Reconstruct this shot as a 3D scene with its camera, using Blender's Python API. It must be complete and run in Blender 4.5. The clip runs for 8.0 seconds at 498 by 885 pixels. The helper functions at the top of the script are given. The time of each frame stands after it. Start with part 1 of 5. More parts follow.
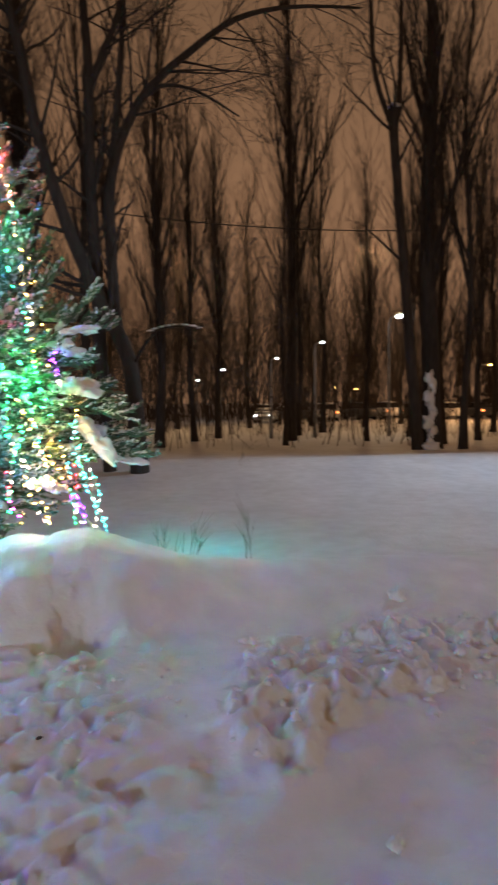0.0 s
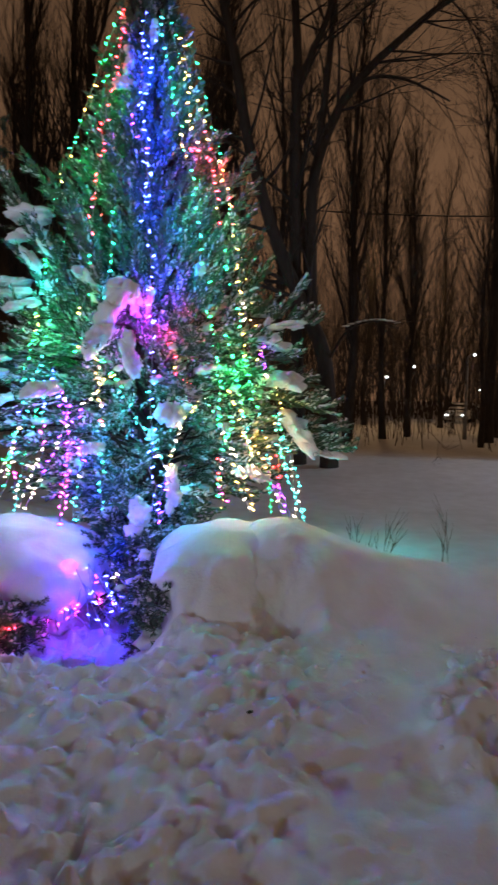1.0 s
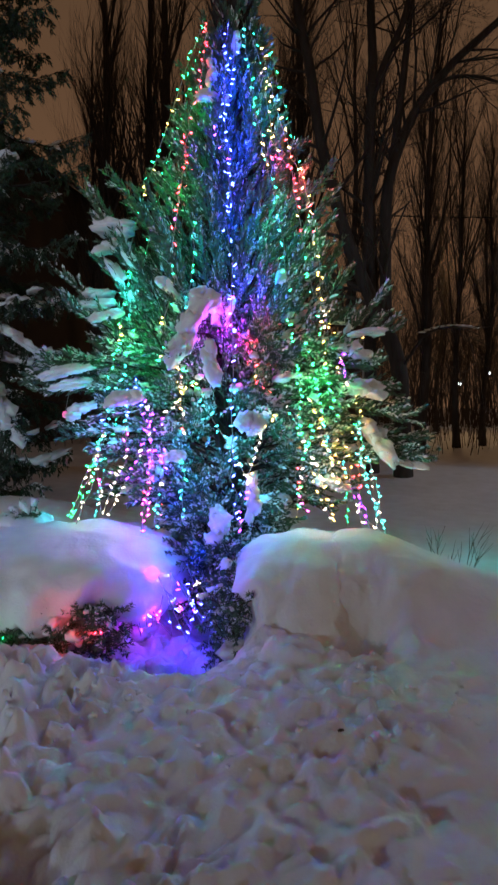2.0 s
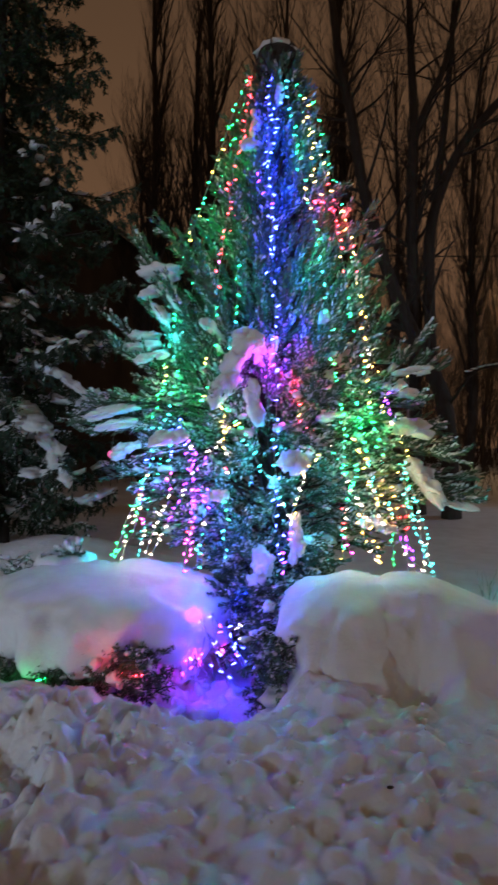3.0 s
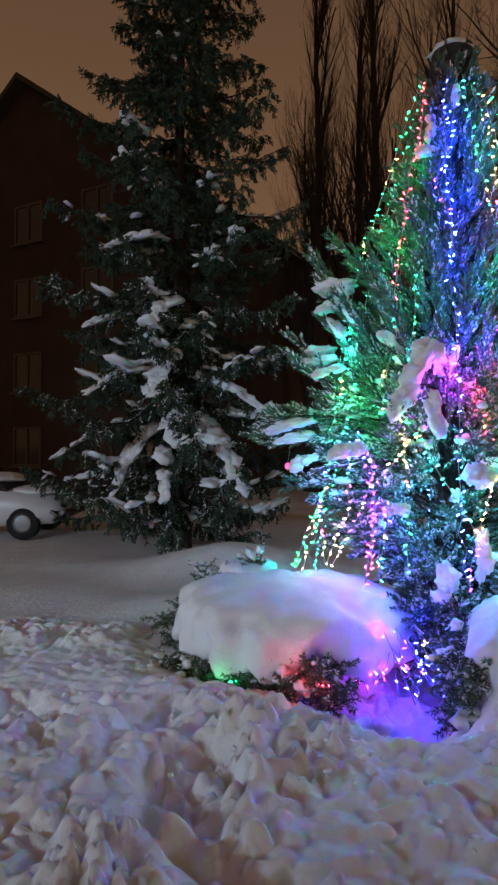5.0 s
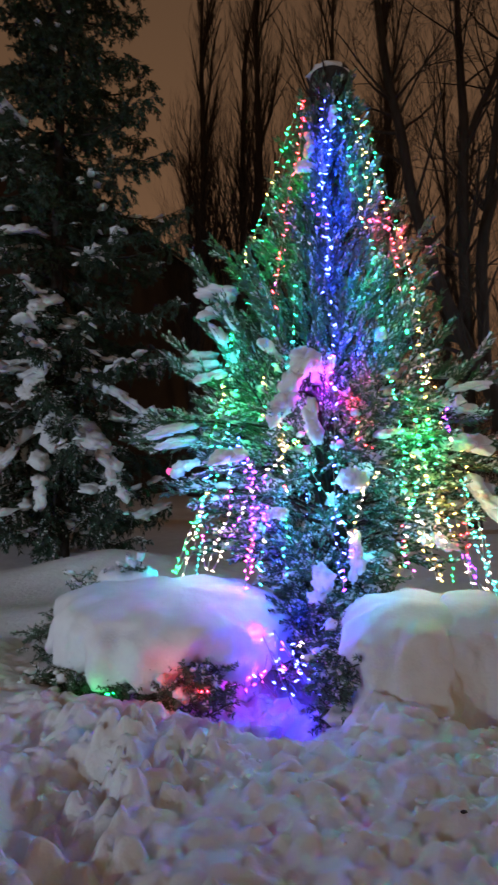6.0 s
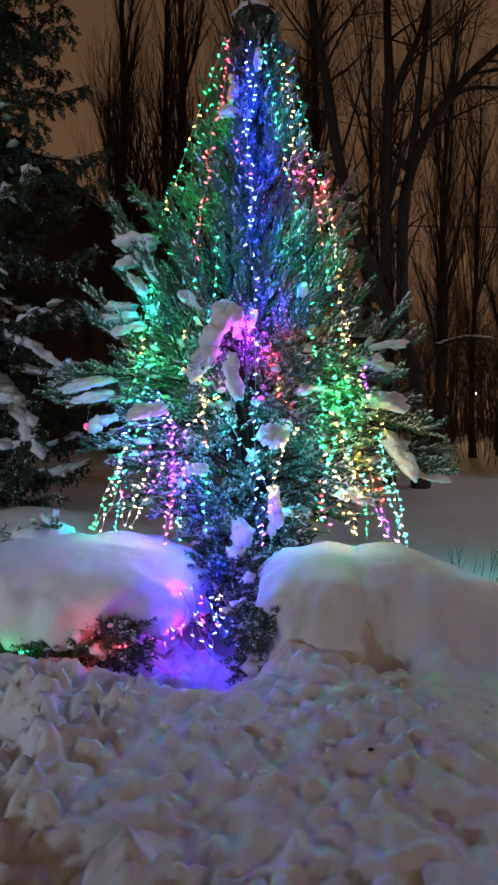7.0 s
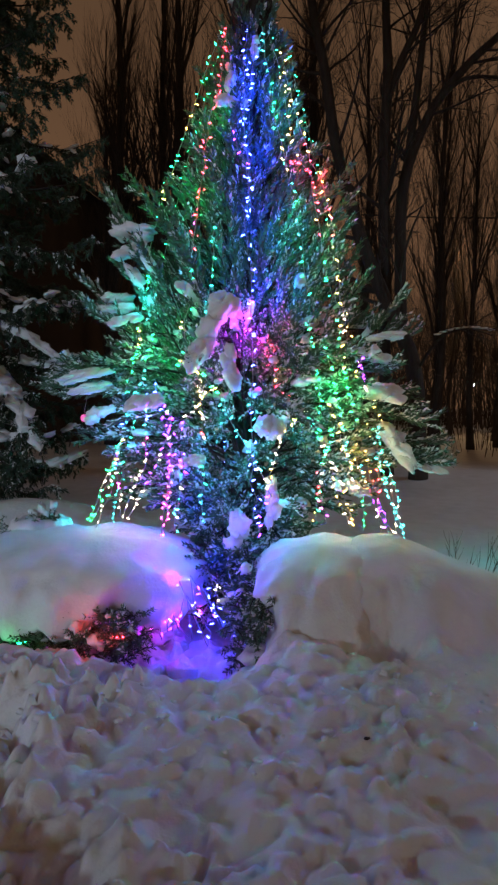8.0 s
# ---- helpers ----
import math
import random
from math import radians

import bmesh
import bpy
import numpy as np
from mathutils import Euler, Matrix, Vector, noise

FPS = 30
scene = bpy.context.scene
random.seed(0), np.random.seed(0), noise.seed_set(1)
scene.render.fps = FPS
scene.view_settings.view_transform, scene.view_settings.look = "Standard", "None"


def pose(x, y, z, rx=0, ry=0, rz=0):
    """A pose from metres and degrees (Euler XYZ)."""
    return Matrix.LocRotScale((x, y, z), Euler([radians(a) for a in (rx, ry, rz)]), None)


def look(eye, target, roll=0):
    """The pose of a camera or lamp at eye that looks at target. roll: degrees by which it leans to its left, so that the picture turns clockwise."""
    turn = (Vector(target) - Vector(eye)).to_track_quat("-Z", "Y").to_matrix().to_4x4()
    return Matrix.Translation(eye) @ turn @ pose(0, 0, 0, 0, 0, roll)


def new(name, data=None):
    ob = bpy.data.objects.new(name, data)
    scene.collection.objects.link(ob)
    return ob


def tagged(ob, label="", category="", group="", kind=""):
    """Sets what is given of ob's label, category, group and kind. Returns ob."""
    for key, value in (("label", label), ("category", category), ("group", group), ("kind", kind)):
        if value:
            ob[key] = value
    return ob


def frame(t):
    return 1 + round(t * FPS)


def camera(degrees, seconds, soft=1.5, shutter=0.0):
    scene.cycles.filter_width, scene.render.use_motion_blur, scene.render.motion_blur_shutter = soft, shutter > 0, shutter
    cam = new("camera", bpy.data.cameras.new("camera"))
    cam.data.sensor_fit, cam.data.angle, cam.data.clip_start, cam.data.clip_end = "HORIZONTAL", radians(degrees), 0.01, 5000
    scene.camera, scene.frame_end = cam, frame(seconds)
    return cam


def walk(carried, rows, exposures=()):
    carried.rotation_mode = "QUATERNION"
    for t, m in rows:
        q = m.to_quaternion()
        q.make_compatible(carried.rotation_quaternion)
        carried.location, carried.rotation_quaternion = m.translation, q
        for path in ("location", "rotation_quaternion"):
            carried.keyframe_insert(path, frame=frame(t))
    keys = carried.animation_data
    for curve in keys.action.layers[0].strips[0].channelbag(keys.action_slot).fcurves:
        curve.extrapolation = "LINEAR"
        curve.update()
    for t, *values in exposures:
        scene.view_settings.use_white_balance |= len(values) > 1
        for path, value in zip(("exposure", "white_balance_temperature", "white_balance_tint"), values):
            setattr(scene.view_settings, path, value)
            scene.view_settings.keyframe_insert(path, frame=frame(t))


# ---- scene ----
cam = camera(43.1, 8.0, 2.4, 0.35)
PATH = [
    (0, (-0.494, -0.282, 1.655), (-0.072, 1.669, 1.525), -0.7),
    (0.4, (-0.532, -0.291, 1.655), (-0.366, 1.697, 1.525), -0.2),
    (0.5, (-0.546, -0.292, 1.644), (-0.441, 1.7, 1.509), -0.5),
    (1, (-0.653, -0.28, 1.646), (-0.804, 1.709, 1.502), 0.9),
    (1.5, (-0.751, -0.265, 1.652), (-1.039, 1.707, 1.484), 1.1),
    (1.7, (-0.774, -0.259, 1.652), (-1.104, 1.706, 1.485), 0.9),
    (2.8, (-0.762, -0.219, 1.649), (-1.184, 1.736, 1.695), 1.0),
    (3, (-0.777, -0.214, 1.645), (-1.274, 1.724, 1.647), 0.8),
    (3.5, (-0.817, -0.23, 1.653), (-1.521, 1.642, 1.633), -0.1),
    (4, (-0.807, -0.25, 1.65), (-1.728, 1.525, 1.64), 0.1),
    (4.2, (-0.818, -0.258, 1.654), (-1.81, 1.479, 1.647), -0.0),
    (5.3, (-0.881, -0.352, 1.706), (-1.824, 1.411, 1.74), 0.2),
    (5.5, (-0.887, -0.338, 1.699), (-1.737, 1.472, 1.733), 0.4),
    (6, (-0.849, -0.313, 1.7), (-1.489, 1.581, 1.737), 0.3),
    (6.5, (-0.845, -0.282, 1.684), (-1.328, 1.659, 1.627), 0.6),
    (7, (-0.846, -0.266, 1.685), (-1.247, 1.691, 1.589), 0.9),
    (7.5, (-0.842, -0.263, 1.682), (-1.225, 1.698, 1.577), 1.1),
    (8, (-0.84, -0.264, 1.682), (-1.234, 1.693, 1.56), 0.9),
]
EXPOSURES = [(0.0, -0.15), (0.5, -0.38), (1.0, -0.88), (1.5, -1.05), (3.0, -1.08), (4.0, -0.95), (5.5, -0.62), (6.5, -1.02), (8.0, -1.12)]
walk(cam, [(t, look(eye, target, roll)) for t, eye, target, roll in PATH], EXPOSURES)

# ---- world and large lights: a winter night under a city's sodium glow ----
SKY_STRENGTH = 1.0
world = bpy.data.worlds.new("night_sky")
scene.world = world
world.use_nodes = True
wn, wl = world.node_tree.nodes, world.node_tree.links
wn.clear()
w_out = wn.new("ShaderNodeOutputWorld")
w_bg = wn.new("ShaderNodeBackground")
w_co = wn.new("ShaderNodeTexCoord")
w_sep = wn.new("ShaderNodeSeparateXYZ")
w_ramp = wn.new("ShaderNodeValToRGB")
wl.new(w_co.outputs["Generated"], w_sep.inputs[0])
wl.new(w_sep.outputs["Z"], w_ramp.inputs[0])
wl.new(w_ramp.outputs[0], w_bg.inputs[0])
wl.new(w_bg.outputs[0], w_out.inputs[0])
w_ramp.color_ramp.elements[0].position, w_ramp.color_ramp.elements[0].color = 0.0, (0.385, 0.202, 0.108, 1)
w_ramp.color_ramp.elements[1].position, w_ramp.color_ramp.elements[1].color = 1.0, (0.060, 0.035, 0.024, 1)
mid = w_ramp.color_ramp.elements.new(0.5)
mid.color = (0.210, 0.113, 0.060, 1)
w_bg.inputs[1].default_value = SKY_STRENGTH


def lamp(name, kind, energy, colour, at, size=0.1, aim=None):
    data = bpy.data.lights.new(name, kind)
    data.energy, data.color = energy, colour
    if kind == "AREA":
        data.size = size
    else:
        data.shadow_soft_size = size
    ob = new(name, data)
    ob.matrix_world = look(at, aim) if aim else Matrix.Translation(at)
    return ob


# lamps added out of view to light field, spruce and bank; the amber street lamps among the far trees come last
# cool spot added off to the right, only to brighten the field
field = lamp("unseen_light", "SPOT", 3600, (0.60, 0.76, 1.0), (14.5, 12.0, 8.5), 0.30, (3.5, 10.5, 0.0))
field.data.spot_size, field.data.spot_blend = radians(80), 1.0
# cool spot added behind the path, aimed at the spruce and its snow
side = lamp("unseen_light", "SPOT", 7600, (0.62, 0.78, 1.0), (-9.5, -14.0, 4.4), 0.30, (-7.5, 9.0, 1.4))
side.data.spot_size, side.data.spot_blend = radians(50), 1.0
# low cool spot added behind left, raking over the bank and drift
low = lamp("unseen_light", "SPOT", 2400, (0.56, 0.76, 1.0), (-11.5, -9.5, 3.4), 0.25, (0.0, 4.5, 0.0))
low.data.spot_size, low.data.spot_blend = radians(70), 1.0
# warm lamp added behind right, for the brown tone of the near snow
lamp("unseen_light", "POINT", 560, (1.0, 0.74, 0.28), (10.0, -9.0, 7.5), 0.25)
# point lamps added to strengthen the bulbs' glow: in the crown, at its foot, before the shrubs, by the field
BLUE, RED, TEAL, GREEN, VIOLET, GOLD, AZURE = (0.01, 0.04, 1.0), (1.0, 0.01, 0.03), (0.02, 0.80, 0.85), (0.005, 1.0, 0.22), (0.45, 0.01, 1.0), (1.0, 0.5, 0.1), (0.05, 0.36, 1.0)
for x, y, z, colour, watts in ((-2.04, 5.64, 4.55, BLUE, 54), (-1.95, 5.46, 3.95, BLUE, 80), (-1.90, 5.40, 3.30, BLUE, 54), (-1.78, 5.24, 2.62, BLUE, 54), (-1.98, 5.15, 2.20, VIOLET, 48), (-2.02, 5.05, 1.50, TEAL, 24), (-2.30, 4.95, 1.25, AZURE, 20), (-1.55, 4.95, 1.15, TEAL, 13),
                               (-1.72, 5.05, 2.12, RED, 40), (-1.40, 5.55, 3.72, RED, 26), (-2.66, 5.55, 3.60, GREEN, 22), (-2.40, 5.65, 4.35, GREEN, 9), (-1.50, 5.45, 3.20, GREEN, 22), (-1.66, 5.60, 4.30, TEAL, 18), (-1.25, 5.30, 1.85, GREEN, 30), (-1.00, 5.30, 1.30, GOLD, 16),
                               (-2.70, 5.15, 2.05, GREEN, 24), (-2.95, 5.25, 2.60, TEAL, 14), (-2.35, 5.20, 3.00, TEAL, 12), (-1.60, 5.40, 2.75, TEAL, 14), (-3.10, 5.30, 1.50, AZURE, 22), (-2.62, 4.98, 1.15, VIOLET, 34), (-1.78, 5.00, 0.90, AZURE, 15), (-2.35, 4.98, 0.92, BLUE, 24), (-2.10, 4.75, 0.42, BLUE, 30), (-2.02, 4.02, 0.44, BLUE, 12), (-1.88, 3.88, 0.16, BLUE, 4), (-2.05, 4.22, 0.72, BLUE, 14), (-2.22, 4.06, 0.45, VIOLET, 5), (-2.46, 4.12, 0.70, VIOLET, 1), (-2.32, 3.94, 0.20, VIOLET, 6), (-3.72, 5.70, 0.62, TEAL, 15),
                               (0.05, 6.55, 0.45, TEAL, 62), (-0.75, 5.60, 0.95, GOLD, 5), (-2.62, 3.44, 0.24, RED, 1.6), (-3.25, 3.46, 0.06, GREEN, 0.5)):
    lamp("led_glow", "POINT", watts * (0.82 if z > 0.7 else 0.75), colour, (x, y, z), 0.16 if z > 0.7 else 0.06)
lamp("far_street_light", "POINT", 2400, (1.0, 0.66, 0.34), (16.0, 38.0, 11.0), 0.3)
lamp("far_street_light", "POINT", 1700, (1.0, 0.62, 0.30), (4.0, 40.0, 11.0), 0.3)
lamp("far_street_light", "POINT", 1500, (1.0, 0.50, 0.20), (27.0, 44.0, 5.0), 0.3)


# ---- materials ----
def material(name):
    m = bpy.data.materials.new(name)
    m.use_nodes = True
    n, l = m.node_tree.nodes, m.node_tree.links
    return m, n, l, n["Principled BSDF"]


def noisy(name, dark, light, scale=8.0, rough=0.7, bump=0.3, bump_scale=None, distance=0.02, metallic=0.0, island=0.0, stretch=(1, 1, 1), spec=0.3):
    """A surface whose colour wanders between two tones at two scales, with fine relief."""
    m, n, l, p = material(name)
    co, mp = n.new("ShaderNodeTexCoord"), n.new("ShaderNodeMapping")
    mp.inputs["Scale"].default_value = stretch
    l.new(co.outputs["Object"], mp.inputs[0])
    a, b = n.new("ShaderNodeTexNoise"), n.new("ShaderNodeTexNoise")
    a.inputs["Scale"].default_value, a.inputs["Detail"].default_value = scale, 6
    b.inputs["Scale"].default_value, b.inputs["Detail"].default_value = scale * 0.17, 3
    for t in (a, b):
        l.new(mp.outputs[0], t.inputs["Vector"])
    mean = n.new("ShaderNodeMath")
    mean.operation = "MULTIPLY_ADD"
    mean.inputs[1].default_value = 0.5
    half = n.new("ShaderNodeMath")
    half.operation = "MULTIPLY"
    half.inputs[1].default_value = 0.5
    l.new(a.outputs["Fac"], mean.inputs[0])
    l.new(b.outputs["Fac"], half.inputs[0])
    l.new(half.outputs[0], mean.inputs[2])
    fac = mean
    if island:
        g = n.new("ShaderNodeNewGeometry")
        mix = n.new("ShaderNodeMath")
        mix.operation = "MULTIPLY_ADD"
        mix.inputs[1].default_value = island
        l.new(g.outputs["Random Per Island"], mix.inputs[0])
        l.new(mean.outputs[0], mix.inputs[2])
        fac = mix
    ramp = n.new("ShaderNodeValToRGB")
    ramp.color_ramp.elements[0].position, ramp.color_ramp.elements[0].color = 0.32, (*dark, 1)
    ramp.color_ramp.elements[1].position, ramp.color_ramp.elements[1].color = 0.68 + island * 0.6, (*light, 1)
    l.new(fac.outputs[0], ramp.inputs[0])
    l.new(ramp.outputs[0], p.inputs["Base Color"])
    p.inputs["Roughness"].default_value, p.inputs["Metallic"].default_value = rough, metallic
    p.inputs["Specular IOR Level"].default_value = spec
    if bump:
        bn, bp = n.new("ShaderNodeTexNoise"), n.new("ShaderNodeBump")
        bn.inputs["Scale"].default_value, bn.inputs["Detail"].default_value = bump_scale or scale * 2, 8
        bp.inputs["Strength"].default_value, bp.inputs["Distance"].default_value = bump, distance
        l.new(mp.outputs[0], bn.inputs["Vector"])
        l.new(bn.outputs["Fac"], bp.inputs["Height"])
        l.new(bp.outputs[0], p.inputs["Normal"])
    return m


def glowing(name, colour, strength):
    m, n, l, p = material(name)
    p.inputs["Base Color"].default_value = (*[0.5 + 0.4 * c for c in colour], 1)
    p.inputs["Emission Color"].default_value = (*colour, 1)
    p.inputs["Emission Strength"].default_value = strength
    p.inputs["Roughness"].default_value = 0.3
    return m


SNOW = noisy("snow", (0.74, 0.75, 0.77), (0.86, 0.87, 0.88), 9, 0.65, 0.35, 45, 0.02)
SNOW_GROUND = noisy("ground_snow", (0.68, 0.67, 0.66), (0.86, 0.86, 0.87), 4, 0.7, 0.4, 20, 0.03)
BARK = noisy("bark", (0.020, 0.016, 0.014), (0.064, 0.052, 0.044), 9, 0.9, 0.8, 22, 0.03, stretch=(1, 1, 0.25))
TWIG = noisy("twig_bark", (0.028, 0.020, 0.016), (0.075, 0.055, 0.043), 20, 0.9, 0.2)
SPRUCE_NEEDLES = noisy("spruce_needles", (0.018, 0.034, 0.022), (0.055, 0.088, 0.058), 6, 0.6, 0, island=0.4)
JUNIPER = noisy("juniper_scales", (0.050, 0.095, 0.065), (0.135, 0.215, 0.140), 6, 0.55, 0, island=0.4)
DRY = noisy("dry_stalk", (0.10, 0.075, 0.05), (0.20, 0.16, 0.11), 30, 0.9, 0.1)
BRICK_WALL = noisy("old_plaster_wall", (0.036, 0.025, 0.019), (0.066, 0.046, 0.034), 0.9, 0.9, 0.3, 12, 0.01)
ROOFING = noisy("dark_roofing", (0.035, 0.03, 0.028), (0.07, 0.06, 0.055), 2, 0.85, 0.3, 9, 0.02)
BROWN_WALL = noisy("brown_render", (0.19, 0.115, 0.075), (0.30, 0.19, 0.125), 0.7, 0.9, 0.3, 10, 0.01)
FRAME_PAINT = noisy("window_frame_paint", (0.06, 0.052, 0.045), (0.11, 0.095, 0.08), 6, 0.6, 0.1)
DARK_GLASS = noisy("dark_window_glass", (0.010, 0.010, 0.011), (0.022, 0.021, 0.021), 2, 0.08, 0, spec=0.5)
STEEL = noisy("galvanised_steel", (0.20, 0.20, 0.20), (0.32, 0.32, 0.32), 12, 0.5, 0.1, metallic=0.6)
CABLE = noisy("cable_sheath", (0.015, 0.015, 0.015), (0.03, 0.03, 0.03), 30, 0.7, 0)
WIRE = noisy("clear_wire", (0.30, 0.33, 0.30), (0.45, 0.48, 0.44), 40, 0.3, 0)
RUBBER = noisy("tyre_rubber", (0.012, 0.012, 0.012), (0.03, 0.03, 0.03), 20, 0.85, 0.2)
PAINT_LIGHT = noisy("light_car_paint", (0.55, 0.56, 0.58), (0.68, 0.69, 0.70), 3, 0.3, 0.03, spec=0.5)
PAINT_DARK = noisy("dark_car_paint", (0.03, 0.035, 0.045), (0.06, 0.065, 0.075), 3, 0.3, 0.03, spec=0.5)
WRAP = noisy("dark_sacking", (0.018, 0.017, 0.017), (0.05, 0.045, 0.042), 25, 0.9, 0.6, 60, 0.01)
LED = 120.0
BULBS = {
    "green": glowing("green_led", (0.008, 1.0, 0.20), LED * 0.45),
    "teal": glowing("teal_led", (0.02, 0.80, 0.85), LED * 0.5),
    "blue": glowing("blue_led", (0.020, 0.030, 1.0), LED * 2.2),
    "red": glowing("red_led", (1.0, 0.012, 0.020), LED * 1.1),
    "gold": glowing("gold_led", (1.0, 0.45, 0.06), LED * 0.7),
    "white": glowing("warm_white_led", (1.0, 0.72, 0.50), LED * 0.5),
    "violet": glowing("violet_led", (0.24, 0.012, 1.0), LED * 0.9),
    "pink": glowing("pink_led", (1.0, 0.03, 0.50), LED * 0.9),
}
BAUBLE = glowing("pink_glass", (1.0, 0.03, 0.35), 2.0)
LAMP_WHITE = glowing("white_lamp_glass", (0.85, 0.95, 1.0), 30)
LAMP_AMBER = glowing("amber_lamp_glass", (1.0, 0.50, 0.12), 22)
HEADLIGHT = glowing("lit_car_lamp", (0.90, 0.95, 1.0), 14)
TAILLIGHT = glowing("lit_tail_lamp", (1.0, 0.22, 0.05), 10)


# ---- mesh helpers ----
class Buf:
    """Vertices and faces gathered for one mesh."""

    def __init__(self):
        self.v, self.f = [], []

    def tube(self, pts, radii, sides=6, cap=True):
        base = len(self.v)
        pts = [Vector(p) for p in pts]
        side = None
        for i, p in enumerate(pts):
            d = (pts[min(i + 1, len(pts) - 1)] - pts[max(i - 1, 0)])
            d = d.normalized() if d.length > 1e-9 else Vector((0, 0, 1))
            if side is None:
                side = d.orthogonal().normalized()
            side = (side - d * side.dot(d))
            side = side.normalized() if side.length > 1e-6 else d.orthogonal().normalized()
            up = d.cross(side)
            for k in range(sides):
                a = 2 * math.pi * k / sides
                q = p + (side * math.cos(a) + up * math.sin(a)) * radii[i]
                self.v.append((q.x, q.y, q.z))
        for i in range(len(pts) - 1):
            o = base + i * sides
            for k in range(sides):
                j = (k + 1) % sides
                self.f.append((o + k, o + j, o + sides + j, o + sides + k))
        if cap:
            self.f.append(tuple(base + k for k in reversed(range(sides))))
            o = base + (len(pts) - 1) * sides
            self.f.append(tuple(o + k for k in range(sides)))

    def box(self, x0, y0, z0, x1, y1, z1):
        b = len(self.v)
        self.v += [(x0, y0, z0), (x1, y0, z0), (x1, y1, z0), (x0, y1, z0), (x0, y0, z1), (x1, y0, z1), (x1, y1, z1), (x0, y1, z1)]
        self.f += [tuple(b + i for i in q) for q in ((0, 3, 2, 1), (4, 5, 6, 7), (0, 1, 5, 4), (1, 2, 6, 5), (2, 3, 7, 6), (3, 0, 4, 7))]

    def blob(self, c, size, rough=0.25, seed=0.0, turn=0.0, seg=10, rings=7, flat=0.35):
        """A lump of snow: a rounded top on a flatter underside, dented all over; turn: an angle, or the way along which it lies."""
        b = len(self.v)
        if isinstance(turn, Vector):
            ex = turn.normalized()
            ey = Vector((0, 0, 1)).cross(ex)
            ey = ey.normalized() if ey.length > 1e-4 else Vector((0, 1, 0))
            ez = ex.cross(ey)
        else:
            ex, ey, ez = Vector((math.cos(turn), math.sin(turn), 0)), Vector((-math.sin(turn), math.cos(turn), 0)), Vector((0, 0, 1))
        c = Vector(c)
        for i in range(rings + 1):
            th = math.pi * i / rings
            for k in range(seg):
                ph = 2 * math.pi * k / seg
                n = Vector((math.sin(th) * math.cos(ph), math.sin(th) * math.sin(ph), math.cos(th)))
                s = 1 + rough * 1.6 * noise.noise(n * 1.7 + Vector((seed, seed * 0.7, 3.1))) + rough * 0.6 * noise.noise(n * 4.3 + Vector((seed, 9.0, seed)))
                q = c + ex * (n.x * size[0] * s) + ey * (n.y * size[1] * s) + ez * (n.z * size[2] * s * (1 if n.z > 0 else flat))
                self.v.append((q.x, q.y, q.z))
        for i in range(rings):
            for k in range(seg):
                j = (k + 1) % seg
                self.f.append((b + i * seg + k, b + (i + 1) * seg + k, b + (i + 1) * seg + j, b + i * seg + j))

    def mesh(self, name, mat, smooth=True):
        me = bpy.data.meshes.new(name)
        me.from_pydata(self.v, [], self.f)
        me.materials.append(mat)
        if smooth:
            me.shade_smooth()
        me.update()
        return me


def piece(name, me, parent=None, label="", at=None):
    """Links a mesh as one object, under a thing or a part where one is given."""
    ob = new(name, me)
    if at is not None:
        ob.matrix_basis = at
    if parent is not None:
        ob.parent = parent
    if label:
        ob["label"] = label
    return ob


def part(name, buf, mat, parent=None, label="", smooth=True, at=None):
    return piece(name, buf.mesh(name, mat, smooth), parent, label, at)


def thing(name, at, label, category, group="", kind=""):
    ob = new(name)
    ob.empty_display_size = 0.2
    ob.matrix_basis = at
    return tagged(ob, label, category, group, kind)


def quads_mesh(name, quads, mat):
    """quads: an array of shape (n, 4, 3)."""
    n = len(quads)
    me = bpy.data.meshes.new(name)
    me.vertices.add(n * 4)
    me.vertices.foreach_set("co", quads.reshape(-1).astype(np.float32))
    me.loops.add(n * 4)
    me.loops.foreach_set("vertex_index", np.arange(n * 4, dtype=np.int32))
    me.polygons.add(n)
    me.polygons.foreach_set("loop_start", np.arange(0, n * 4, 4, dtype=np.int32))
    me.update(calc_edges=True)
    me.materials.append(mat)
    return me


def needles(starts, ends, count, length, width, spread, rng, droop=0.0):
    """Needles or scale sprays set along many twigs at once, each a narrow folded blade."""
    n = len(starts)
    starts, ends = np.asarray(starts, float), np.asarray(ends, float)
    t = np.tile((np.arange(count) + 0.5) / count, (n, 1)) + rng.uniform(-0.4, 0.4, (n, count)) / count
    d = ends - starts
    ln = np.linalg.norm(d, axis=1, keepdims=True) + 1e-9
    d = d / ln
    p = starts[:, None] + (ends - starts)[:, None] * t[..., None]
    rnd = rng.normal(size=(n, count, 3))
    rnd -= (rnd * d[:, None]).sum(-1, keepdims=True) * d[:, None]
    rnd /= np.linalg.norm(rnd, axis=-1, keepdims=True) + 1e-9
    w = d[:, None] * (1 - spread) + rnd * spread
    w[..., 2] -= droop
    w /= np.linalg.norm(w, axis=-1, keepdims=True)
    side = np.cross(w, rng.normal(size=(n, count, 3)))
    side /= np.linalg.norm(side, axis=-1, keepdims=True) + 1e-9
    L = length * rng.uniform(0.6, 1.25, (n, count, 1))
    W = width * rng.uniform(0.7, 1.3, (n, count, 1))
    q = np.stack([p, p + w * L * 0.45 + side * W, p + w * L, p + w * L * 0.45 - side * W], axis=2)
    return q.reshape(-1, 4, 3)


# ---- smooth value noise for the ground ----
LATTICE = np.random.RandomState(7).uniform(-1, 1, (256, 256))


